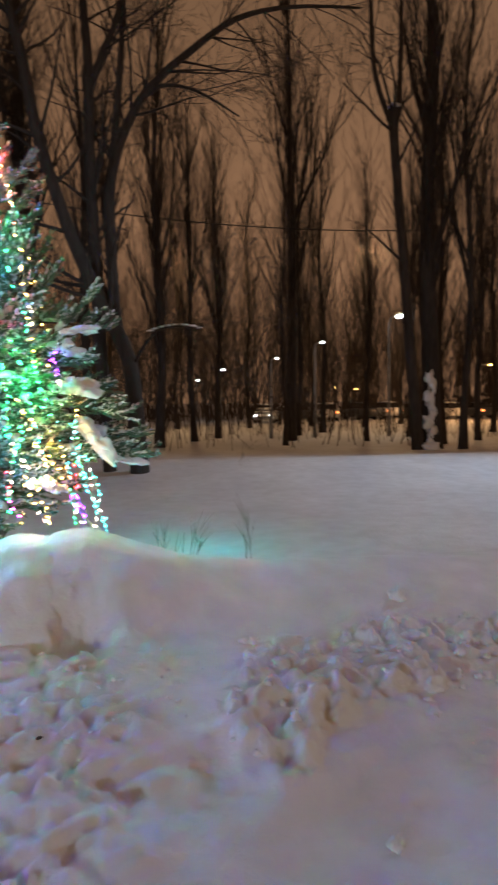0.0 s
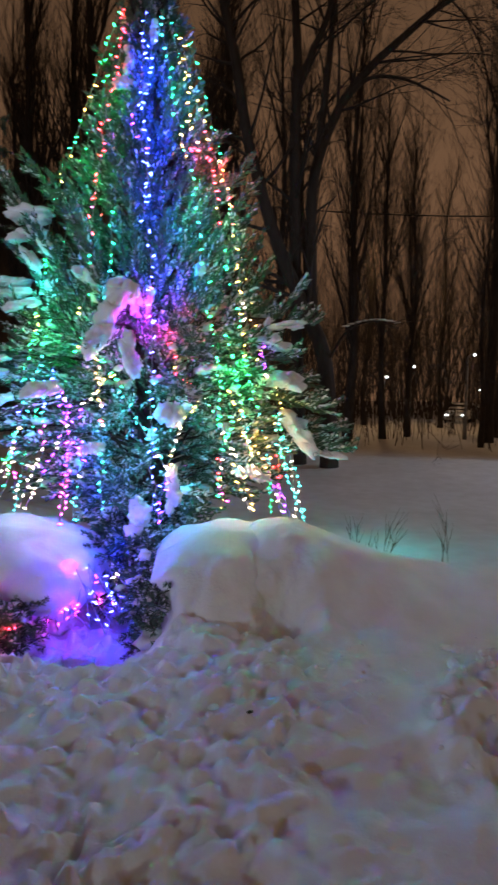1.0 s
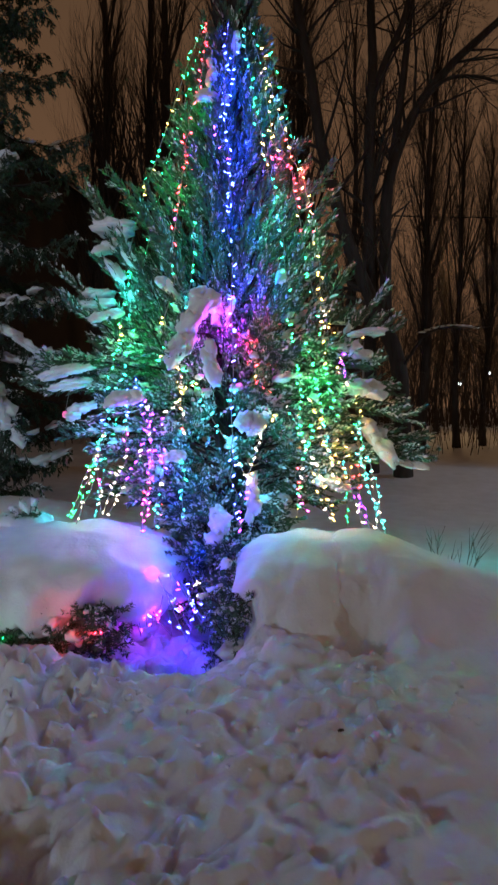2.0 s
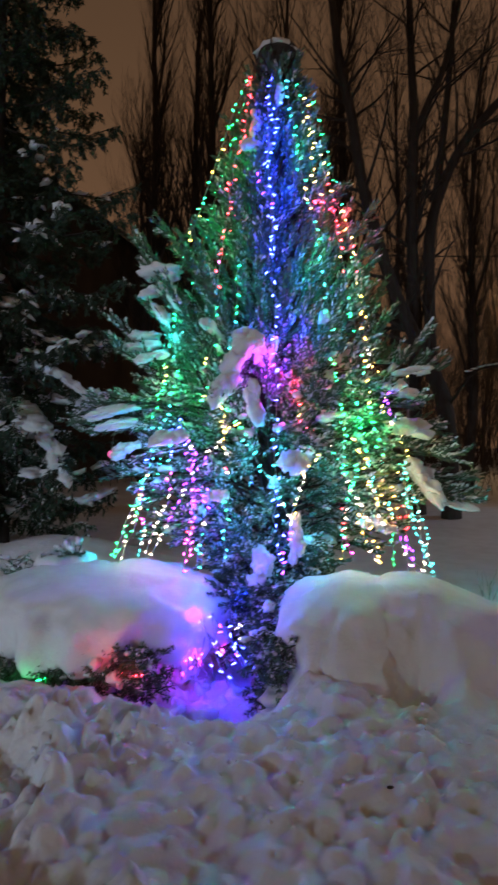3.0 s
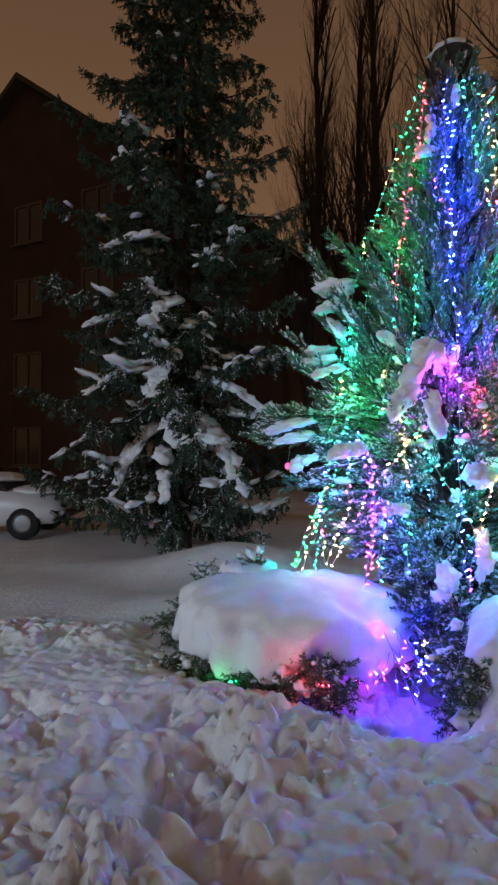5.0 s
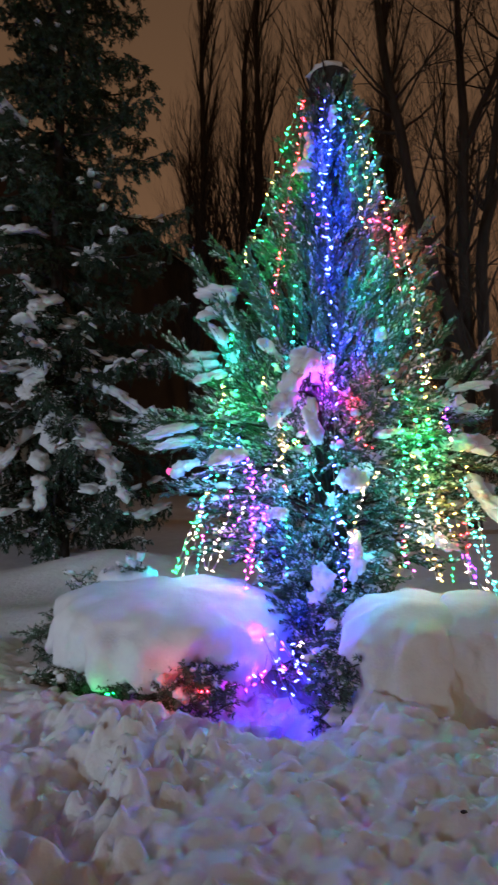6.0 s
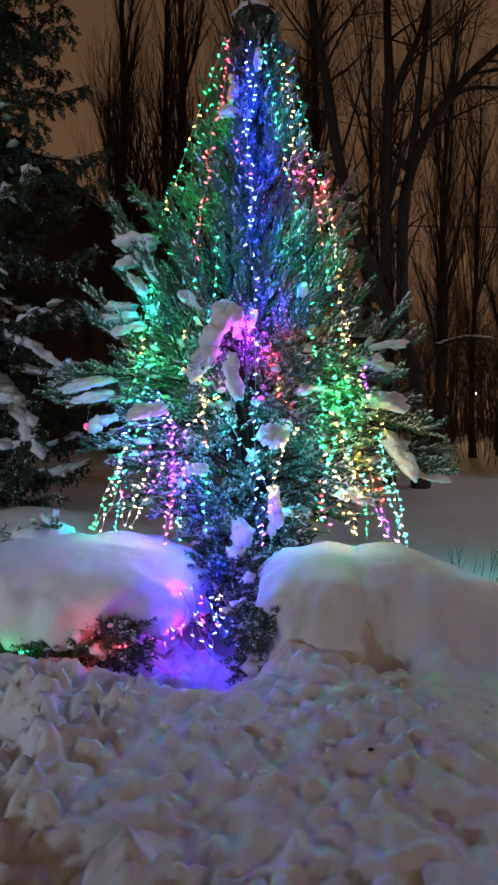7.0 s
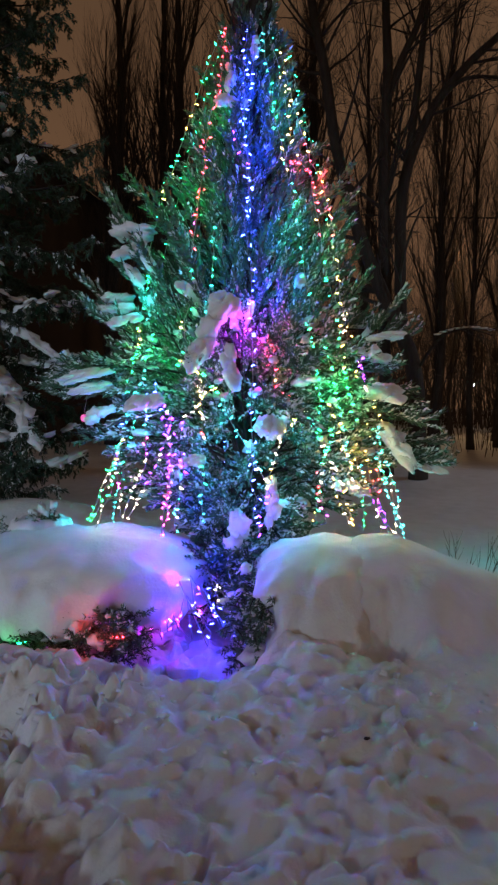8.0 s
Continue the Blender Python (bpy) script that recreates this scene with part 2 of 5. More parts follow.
def vnoise(x, y, scale, shift=0.0):
    x, y = np.asarray(x) / scale + shift, np.asarray(y) / scale + shift * 1.7
    xi, yi = np.floor(x).astype(int), np.floor(y).astype(int)
    fx, fy = x - xi, y - yi
    fx, fy = fx * fx * fx * (fx * (6 * fx - 15) + 10), fy * fy * fy * (fy * (6 * fy - 15) + 10)
    a, b = LATTICE[xi % 256, yi % 256], LATTICE[(xi + 1) % 256, yi % 256]
    c, d = LATTICE[xi % 256, (yi + 1) % 256], LATTICE[(xi + 1) % 256, (yi + 1) % 256]
    return (a * (1 - fx) + b * fx) * (1 - fy) + (c * (1 - fx) + d * fx) * fy


def step(a, b, v):
    t = np.clip((np.asarray(v, float) - a) / (b - a), 0, 1)
    return t * t * (3 - 2 * t)


def hump(x, y, cx, cy, sx, sy, turn=0.0):
    c, s = math.cos(turn), math.sin(turn)
    u, v = (x - cx) * c + (y - cy) * s, -(x - cx) * s + (y - cy) * c
    return np.exp(-(u / sx) ** 2 - (v / sy) ** 2)


# trodden hollows in the bank: place, half lengths, turn, depth
HOLLOWS = [(-2.6, 2.15, 0.26, 0.50, 0.5, 0.22), (-2.0, 1.55, 0.30, 0.40, 0.9, 0.20), (-3.25, 2.75, 0.20, 0.26, 0.2, 0.16),
           (-2.35, 3.0, 0.22, 0.18, 0.0, 0.15), (-1.75, 2.85, 0.16, 0.14, 0.3, 0.07), (-0.2, 2.2, 0.5, 0.22, 0.2, 0.07),
           (0.5, 1.8, 0.45, 0.3, 0.4, 0.08), (-1.4, 1.7, 0.25, 0.4, 0.2, 0.08), (-3.9, 2.3, 0.4, 0.3, 0.5, 0.12), (0.2, 3.15, 0.6, 0.2, 0.1, 0.06)]


def height(x, y):
    x, y = np.asarray(x, float), np.asarray(y, float)
    h = 0.05 * vnoise(x, y, 3.1, 4.0) + 0.10 * vnoise(x, y, 11.0, 2.0) * step(6, 14, y)
    # the hollow round the decorated tree, and the plain behind it
    h = h - 0.36 * hump(x, y, -2.0, 4.60, 0.55, 0.80) - 0.20 * hump(x, y, -1.95, 3.65, 0.42, 0.35)
    h = h - 0.10 * step(4.6, 6.2, y) + 0.24 * np.exp(-((y - 14.5 - 0.05 * x) / 2.2) ** 2) * step(-3, 1, x)
    # drifts: along the buried hedge to the right, behind the left shrub, far left
    ridge = np.interp(x, [-1.60, -1.30, -0.95, -0.70, -0.35, 0.1, 0.6, 2.0, 6.0], [0.0, 0.50, 0.66, 0.63, 0.52, 0.37, 0.30, 0.26, 0.20]) * (1 + 0.08 * vnoise(x, y, 0.5, 3.3))
    face = np.interp(x, [-1.55, -1.3, -1.05], [0.42, 0.66, 0.86]) + 0.07 * vnoise(x, 0 * y, 0.24, 5.1) * (1 - step(-0.2, 0.6, x)) + 0.05 * vnoise(x, y, 0.2, 1.9) + 0.10 * hump(x, y, -0.45, 3.9, 0.14, 0.5)
    h = h + ridge * np.where(y > 4.7, np.exp(-((y - 4.7) / 0.85) ** 2), np.exp(-(np.abs(y - 4.7) / face) ** np.interp(x, [-0.6, 0.6], [4.5, 2.6])))
    h = h + 0.42 * hump(x, y, -5.5, 7.6, 1.3, 0.9, 0.5) + 0.05 * hump(x, y, -7.4, 6.0, 2.0, 1.2) + 0.18 * hump(x, y, -4.5, 5.3, 0.7, 0.8)
    h = h - 0.16 * hump(x, y, -2.95, 3.72, 0.95, 0.30) - 0.24 * hump(x, y, -0.72, 3.70, 0.12, 0.16)
    # the bank thrown up along the path
    near = 1 - step(3.3, 4.4, y + 0.25 * vnoise(x, y, 0.9, 1.0) + 0.55 * np.exp(-((x + 2.6) / 1.0) ** 2) + 0.55 * step(-0.4, 0.4, x))
    h = h + near * (0.07 + 0.06 * hump(x, y, -1.0, 2.9, 1.6, 0.5)) + 0.17 * hump(x, y, -1.30, 3.52, 0.26, 0.20) + 0.04 * hump(x, y, -0.95, 3.40, 0.3, 0.15)
    wx, wy = x + 0.05 * vnoise(x, y, 0.31, 12.0), y + 0.05 * vnoise(x, y, 0.27, 15.0)
    def soft(v):
        return np.sqrt(v * v + 0.002)

    n1 = soft(vnoise(0.88 * wx + 0.48 * wy, 0.88 * wy - 0.48 * wx, 0.40, 8.0))
    n2 = soft(vnoise(wx * 0.7 + wy * 0.7, wy * 0.7 - wx * 0.7, 0.19, 3.0))
    n3 = soft(vnoise(0.80 * wx + 0.60 * wy, 0.80 * wy - 0.60 * wx, 0.115, 5.0))
    n4 = soft(vnoise(0.94 * wx + 0.34 * wy, 0.94 * wy - 0.34 * wx, 0.066, 9.0))
    window = step(-6.0, -5.5, x) * (1 - step(2.5, 3.0, x)) * step(0.9, 1.2, y)
    rough = np.maximum(near, 0.8 * hump(x, y, -2.1, 4.1, 0.7, 0.5)) * (0.40 + 0.60 * step(-0.25, 0.35, vnoise(x, y, 0.8, 6.0)))
    rough = rough * (1 - 0.85 * step(-0.75, 0.0, x)) * (1 - 0.45 * (1 - step(-3.2, -2.4, x))) * (0.8 + 0.2 * step(1.9, 2.7, y)) * window
    h = h + rough * (0.13 * n1 + 0.115 * n2 + 0.12 * n3 + 0.13 * n4 - 0.13)
    # the churned patch beside the drift
    churn = step(0.35, 0.7, hump(x, y, 1.35, 3.25, 1.2, 0.55, 0.30) + 0.8 * hump(x, y, 0.25, 2.5, 0.25, 0.75, -0.2) + 0.25 * vnoise(x, y, 0.3, 4.4))
    churn = churn * window
    h = h + churn * (0.075 * np.abs(vnoise(wx, wy, 0.085, 1.3)) + 0.07 * np.abs(vnoise(wx, wy, 0.17, 7.7)) + 0.03 * np.abs(vnoise(wx, wy, 0.05, 2.7)))
    for cx, cy, sx, sy, turn, depth in HOLLOWS:
        g = hump(x, y, cx, cy, sx, sy, turn)
        h = h - 0.6 * depth * step(0.1, 0.85, g + 0.10 * vnoise(x, y, 0.22, 2.0)) + depth * 0.12 * np.exp(-((g - 0.2) / 0.15) ** 2)
    return h


def ground_z(x, y):
    return float(height(np.array([x]), np.array([y]))[0])


def axis(lo, hi, dense, far, growth=1.16):
    mid = list(np.arange(lo, hi, dense))
    out, gap, v = [], dense, hi
    while v < far:
        out.append(v)
        gap *= growth
        v += gap
    out.append(far)
    low, gap, v = [], dense, lo
    while True:
        gap *= growth
        v -= gap
        if v < -far:
            break
        low.append(v)
    low.append(-far)
    return np.array(low[::-1] + mid + out)


def build_ground():
    xs, ys = axis(-6.0, 3.0, 0.024, 600), axis(0.9, 5.0, 0.023, 600)
    X, Y = np.meshgrid(xs, ys)
    Z = height(X, Y)
    v = np.stack([X, Y, Z], -1).reshape(-1, 3)
    nx, ny = len(xs), len(ys)
    i = (np.arange(ny - 1)[:, None] * nx + np.arange(nx - 1)[None]).reshape(-1)
    f = np.stack([i, i + 1, i + nx + 1, i + nx], -1)
    me = bpy.data.meshes.new("ground")
    me.vertices.add(len(v))
    me.vertices.foreach_set("co", v.reshape(-1).astype(np.float32))
    me.loops.add(f.size)
    me.loops.foreach_set("vertex_index", f.reshape(-1).astype(np.int32))
    me.polygons.add(len(f))
    me.polygons.foreach_set("loop_start", np.arange(0, f.size, 4, dtype=np.int32))
    me.update(calc_edges=True)
    me.materials.append(SNOW_GROUND)
    me.shade_smooth()
    tagged(piece("ground", me), "deep night snow, trodden and lumpy by the path, smooth beyond", "snow", kind="structure")


build_ground()


# ---- the decorated tree ----
AXIS = Vector((-2.14, 6.05, 0.0))
FRONT, RIGHT = Vector((0.195, -0.981, 0.0)), Vector((0.981, 0.195, 0.0))
PROFILE_Z = [-0.2, 0.54, 1.4, 2.0, 2.55, 3.1, 3.7, 4.26, 4.9, 5.4, 5.7]
PROFILE_R = [1.75, 1.62, 1.36, 1.20, 1.06, 0.95, 0.80, 0.63, 0.44, 0.26, 0.16]


def cone_r(z):
    return float(np.interp(z, PROFILE_Z, PROFILE_R))


FOLIAGE_Z = [0.0, 0.5, 1.0, 1.5, 2.0, 2.5, 3.0, 3.5, 4.0, 4.5, 5.0, 5.5]
FOLIAGE_R = [1.0, 1.25, 1.62, 1.60, 1.52, 1.38, 1.18, 0.98, 0.78, 0.58, 0.33, 0.13]


def on_cone(z, deg, scale=1.0, drop=0.0):
    """A place on the tree's outline at height z, deg degrees round from the side that faces the path."""
    a = radians(deg)
    return AXIS + (FRONT * math.cos(a) + RIGHT * math.sin(a)) * (cone_r(z) * scale) + Vector((0, 0, z - drop))


def decorated_tree():
    rng, rnd = np.random.RandomState(11), random.Random(11)
    base = thing("fir_tree", Matrix.Translation(AXIS + Vector((0, 0, -0.25))), "snow-laden evergreen tree wound with coloured light strings", "tree")
    inv = Vector((0, 0, -0.25)) + AXIS
    trunk = Buf()
    for k, (dx, dy) in enumerate(((0, 0), (0.12, 0.05), (-0.10, 0.08))):
        pts = [Vector((dx * (1 + 0.6 * i / 9), dy * (1 + 0.5 * i / 9), 5.6 * i / 9)) + Vector((rnd.uniform(-.03, .03), rnd.uniform(-.03, .03), 0)) for i in range(10)]
        trunk.tube(pts, [0.085 * (1 - 0.85 * i / 9) for i in range(10)], 9)
    part("trunk", trunk, BARK, base)
    starts, ends, limbs = [], [], Buf()
    clumps = []
    count = 300
    wanted = [(0.62 + 4.75 * ((i + rnd.random()) / count) ** 0.95, (i * 137.508) % 360 + rnd.uniform(-14, 14), rnd.uniform(0.66, 1.0), False) for i in range(count)]
    # boughs that stand out of the outline
    wanted += [(3.55, -82, 1.0, True), (3.40, -88, 1.18, True), (3.2, -78, 1.05, True), (2.5, -86, 1.0, True), (2.4, -70, 1.0, True), (1.9, -84, 1.04, True), (1.8, -95, 1.16, True), (1.95, -74, 1.0, True),
               (2.35, 88, 1.04, True), (2.45, 78, 0.96, True), (1.75, 84, 0.9, True), (1.25, 88, 1.06, True), (1.05, 92, 1.10, True), (1.1, 80, 1.0, True), (1.5, 72, 0.98, True), (1.7, -98, 1.16, True)]
    for k in range(46):  # the low front growth in the hollow
        wanted.append((rnd.uniform(0.0, 0.75), rnd.uniform(-40, 34), rnd.uniform(0.5, 1.0), False))
    for k in range(80):
        wanted.append((rnd.uniform(-0.15, 0.40), rnd.uniform(-24, 10), rnd.uniform(0.9, 1.45), False))
    for i, (z, deg, reach, standing) in enumerate(wanted):
        a = radians(deg)
        patchy = noise.noise(Vector((math.cos(a) * 2.2, math.sin(a) * 2.2, z * 1.3)))
        r = float(np.interp(z, FOLIAGE_Z, FOLIAGE_R)) * (reach * 1.12 if standing else reach * (0.92 + 0.42 * patchy))
        out = FRONT * math.cos(a) + RIGHT * math.sin(a)
        rise = 1.15 * r + 0.35 if z > 2.4 else 0.48 * r + rnd.uniform(-0.1, 0.25)
        sag = 0.38 * r * (1.0 if z < 2.4 else 0.05)
        p0 = Vector((0, 0, max(0.12, z + 0.25 - (rise - sag) * 0.85)))
        pts = [p0 + out * (r * t) + Vector((0, 0, rise * t - sag * t * t)) + RIGHT * rnd.uniform(-.03, .03) for t in (0.04, 0.3, 0.55, 0.78, 1.0)]
        limbs.tube(pts, [0.020, 0.015, 0.011, 0.007, 0.003], 5, False)
        tangent = RIGHT * math.cos(a) - FRONT * math.sin(a)
        n = int(8 + 15 * r)
        for k in range(n):
            t = 0.25 + 0.75 * (k + rnd.random()) / n
            j = min(3, int(t * 4))
            p = pts[j].lerp(pts[j + 1], t * 4 - j)
            ln = rnd.uniform(0.16, 0.38) * (1.25 - 0.5 * t) * (1.0 if z < 3.0 or standing else 0.72)
            d = out * rnd.uniform(0.6, 1.1) + tangent * rnd.choice((-1, 1)) * rnd.uniform(0.05, 0.55) + Vector((0, 0, rnd.uniform(0.4, 1.7) if z > 2.2 else rnd.uniform(-0.3, 0.6)))
            starts.append(p)
            ends.append(p + d.normalized() * ln)
        for m in range(2 if z < 2.9 else 1):
            if rnd.random() < (0.55 if z < 3.0 else 0.10):
                t = rnd.uniform(0.5, 0.95)
                j = min(3, int(t * 4))
                p = pts[j].lerp(pts[j + 1], t * 4 - j) + Vector((0, 0, 0.03)) + tangent * rnd.uniform(-.08, .08)
                w = rnd.uniform(0.035, 0.085)
                clumps.append((p, (w * rnd.uniform(1.0, 2.0), w, w * rnd.uniform(0.6, 1.0)), i * 1.3 + m, (pts[j + 1] - pts[j]) + tangent * rnd.uniform(-.2, .2)))
    tagged(part("branch", limbs, BARK, base), kind="stuff")
    starts, ends = np.array([tuple(p) for p in starts]), np.array([tuple(p) for p in ends])
    q = needles(starts, ends, 30, 0.062, 0.0088, 0.36, rng)
    tagged(piece("crown", quads_mesh("crown", q, JUNIPER), base, "dark green feathery foliage"), kind="stuff")
    some = rng.rand(len(starts)) < np.interp(starts[:, 2], [0.3, 1.0, 2.6, 3.4, 5.0], [0.45, 0.75, 0.75, 0.45, 0.30])
    lift = np.array([0, 0, 0.012])
    q = needles(starts[some] + lift, ends[some] + lift, 11, 0.055, 0.0125, 0.34, rng)
    tagged(piece("frost", quads_mesh("frost", q, SNOW), base, "fine snow caught in the foliage"), kind="stuff")
    for p, size, seed, way in clumps[:260]:
        b = Buf()
        b.blob(p, size, 0.34, seed, way, 12, 8, 0.8)
        part("snow_clump", b, SNOW, base, "soft clump of snow")
    # the large loads of snow that bend single boughs: height, angle, reach, half sizes, the way each lies (sideways, outwards, up)
    for k, (z, deg, sc, size, way) in enumerate((
            (2.50, -10, 1.10, (0.15, 0.13, 0.10), (1, 0, -0.3)), (2.32, -14, 1.14, (0.24, 0.13, 0.11), (-0.5, 0.1, -1)), (2.08, -18, 1.15, (0.14, 0.10, 0.08), (-0.4, 0, -1)), (1.98, -6, 1.12, (0.20, 0.07, 0.07), (0.1, 0, -1)),
            (2.62, -28, 1.10, (0.13, 0.10, 0.07), (1, 0.2, -0.4)), (3.30, -76, 1.32, (0.23, 0.15, 0.07), (-1, 0, 0.1)), (3.10, -70, 1.30, (0.18, 0.10, 0.05), (-1, 0.3, -0.3)),
            (2.68, -78, 1.30, (0.17, 0.10, 0.05), (-1, 0, -0.2)), (2.55, -72, 1.30, (0.19, 0.09, 0.05), (-1, 0.2, -0.1)), (2.42, -60, 1.25, (0.15, 0.09, 0.05), (-1, 0.4, -0.4)),
            (2.02, -80, 1.35, (0.22, 0.08, 0.05), (-1, 0, -0.25)), (1.92, -72, 1.36, (0.24, 0.08, 0.05), (-1, 0.2, -0.3)), (1.80, -76, 1.30, (0.20, 0.07, 0.04), (-1, 0.2, -0.2)), (1.55, -78, 1.18, (0.13, 0.10, 0.06), (-1, 0.1, -0.5)),
            (1.66, -38, 1.12, (0.17, 0.11, 0.07), (-1, 0.5, -0.6)), (1.20, -18, 1.0, (0.10, 0.07, 0.05), (-1, 0.4, -0.5)),
            (1.48, 8, 1.06, (0.13, 0.11, 0.11), (1, 0.2, -0.4)), (0.88, 9, 0.98, (0.17, 0.07, 0.07), (0, 0, -1)), (0.68, -2, 0.96, (0.15, 0.10, 0.09), (0.1, 0, -1)),
            (1.80, 62, 1.14, (0.20, 0.13, 0.08), (1, 0.3, -0.3)), (1.32, 72, 1.12, (0.24, 0.09, 0.08), (0.7, 0.2, -1)), (1.10, 80, 1.26, (0.20, 0.07, 0.045), (1, 0.2, -0.2)), (2.16, 66, 1.14, (0.15, 0.11, 0.07), (1, 0.3, -0.3)),
            (2.34, 72, 1.30, (0.17, 0.07, 0.04), (1, 0.1, 0.1)), (0.98, 40, 1.02, (0.14, 0.10, 0.06), (1, 0.2, -0.2)), (4.70, -26, 0.95, (0.11, 0.05, 0.05), (0.1, 0, 1)), (4.42, -20, 0.98, (0.13, 0.06, 0.05), (1, 0, -0.1)), (5.0, 4, 0.95, (0.10, 0.04, 0.05), (0, 0, 1)))):
        b = Buf()
        a = radians(deg)
        out, tangent = FRONT * math.cos(a) + RIGHT * math.sin(a), RIGHT * math.cos(a) - FRONT * math.sin(a)
        lie, c = (RIGHT * way[0] + out * way[1] + Vector((0, 0, way[2]))).normalized(), on_cone(z, deg, sc * 0.96) - inv
        for m in range(5):
            t, w = m / 2 - 1, rnd.uniform(0.62, 0.95)
            q = c + lie * (size[0] * 0.62 * t) + Vector((rnd.uniform(-1, 1), rnd.uniform(-1, 1), rnd.uniform(-1, 1))) * (0.35 * size[1])
            b.blob(q, (size[0] * rnd.uniform(0.38, 0.6), size[1] * w, size[2] * w), 0.32, 3.7 * k + 1.9 * m, lie + tangent * rnd.uniform(-0.3, 0.3), 16, 11, 0.8)
        part("snow_load", b, SNOW, base, "heavy load of snow")
    # the bound top with its lid of snow
    b = Buf()
    ring = [(0.19, 5.18), (0.215, 5.30), (0.22, 5.45), (0.205, 5.57), (0.20, 5.60)]
    b.tube([Vector((0.0, 0.0, z + 0.25)) for r, z in ring], [r for r, z in ring], 20)
    for k in range(26):
        a = rnd.uniform(0, 6.283)
        z = rnd.uniform(5.1, 5.55) + 0.25
        p = Vector((math.cos(a) * 0.20, math.sin(a) * 0.20, z))
        b.tube([p, p + Vector((math.cos(a) * 0.05, math.sin(a) * 0.05, 0.12))], [0.016, 0.006], 5)
    part("bound_top", b, WRAP, base, "dark bound and cut-off tree top")
    b = Buf()
    b.blob(Vector((-0.03, 0, 5.86)), (0.20, 0.20, 0.085), 0.25, 4.0, 0, 18, 10, 0.4)
    part("snow_lid", b, SNOW, base)
    b = Buf()
    b.tube([RIGHT * 0.15 + Vector((0, 0, z)) for z in (5.66, 5.80, 5.92, 5.96)], [0.045, 0.05, 0.045, 0.02], 9)
    part("stub", b, WRAP, base)
    return base


decorated_tree()

# ---- light strings ----
BULB_MESH = {}
for colour in BULBS:
    b = Buf()
    b.tube([(0, 0, -0.015), (0, 0, -0.011), (0, 0, 0.008), (0, 0, 0.013), (0, 0, 0.016)], [0.003, 0.0043, 0.0043, 0.003, 0.001], 6)
    BULB_MESH[colour] = b.mesh("bulb", BULBS[colour])


def light_string(points, colours, spacing=0.115, seed=0, label="", jitter=0.02):
    """A thin wire along points with small lamps at even steps; the colours run along it."""
    rnd = random.Random(seed)
    pts = [Vector(p) for p in points]
    string = Buf()
    string.tube(pts, [0.0038] * len(pts), 4)
    top = part("light_string", string, WIRE)
    tagged(top, label or "string of small coloured LED lights on thin wire", "string lights", "light strings on the tree")
    lengths = [(pts[i + 1] - pts[i]).length for i in range(len(pts) - 1)]
    total, k = sum(lengths), 0
    at = spacing * rnd.uniform(0.2, 0.8)
    while at < total:
        d, i = at, 0
        while d > lengths[i] and i < len(lengths) - 1:
            d -= lengths[i]
            i += 1
        p = pts[i].lerp(pts[i + 1], min(1, d / max(lengths[i], 1e-6)))
        p = p + Vector((rnd.uniform(-jitter, jitter), rnd.uniform(-jitter, jitter), rnd.uniform(-jitter, jitter)))
        c = colours[min(len(colours) - 1, int(at / total * len(colours)))]
        if isinstance(c, tuple):
            c = rnd.choice(c)
        m = Matrix.Translation(p) @ pose(0, 0, 0, rnd.uniform(40, 120), 0, rnd.uniform(0, 360))
        piece("bulb", BULB_MESH[c], top, "", m)
        at += spacing * rnd.uniform(0.5, 1.45)
        k += 1
    return top


def along(stops, scale=1.06, wave=1.2, seed=0, fine=4):
    """A run over the tree's outline through (height, angle) stops, sagging a little between them."""
    rnd, out = random.Random(seed), []
    for (z0, d0), (z1, d1) in zip(stops, stops[1:]):
        for i in range(fine):
            t = i / fine
            out.append(on_cone(z0 + (z1 - z0) * t, d0 + (d1 - d0) * t + rnd.uniform(-wave, wave), scale + rnd.uniform(-0.012, 0.012)))
    return out + [on_cone(*stops[-1], scale)]


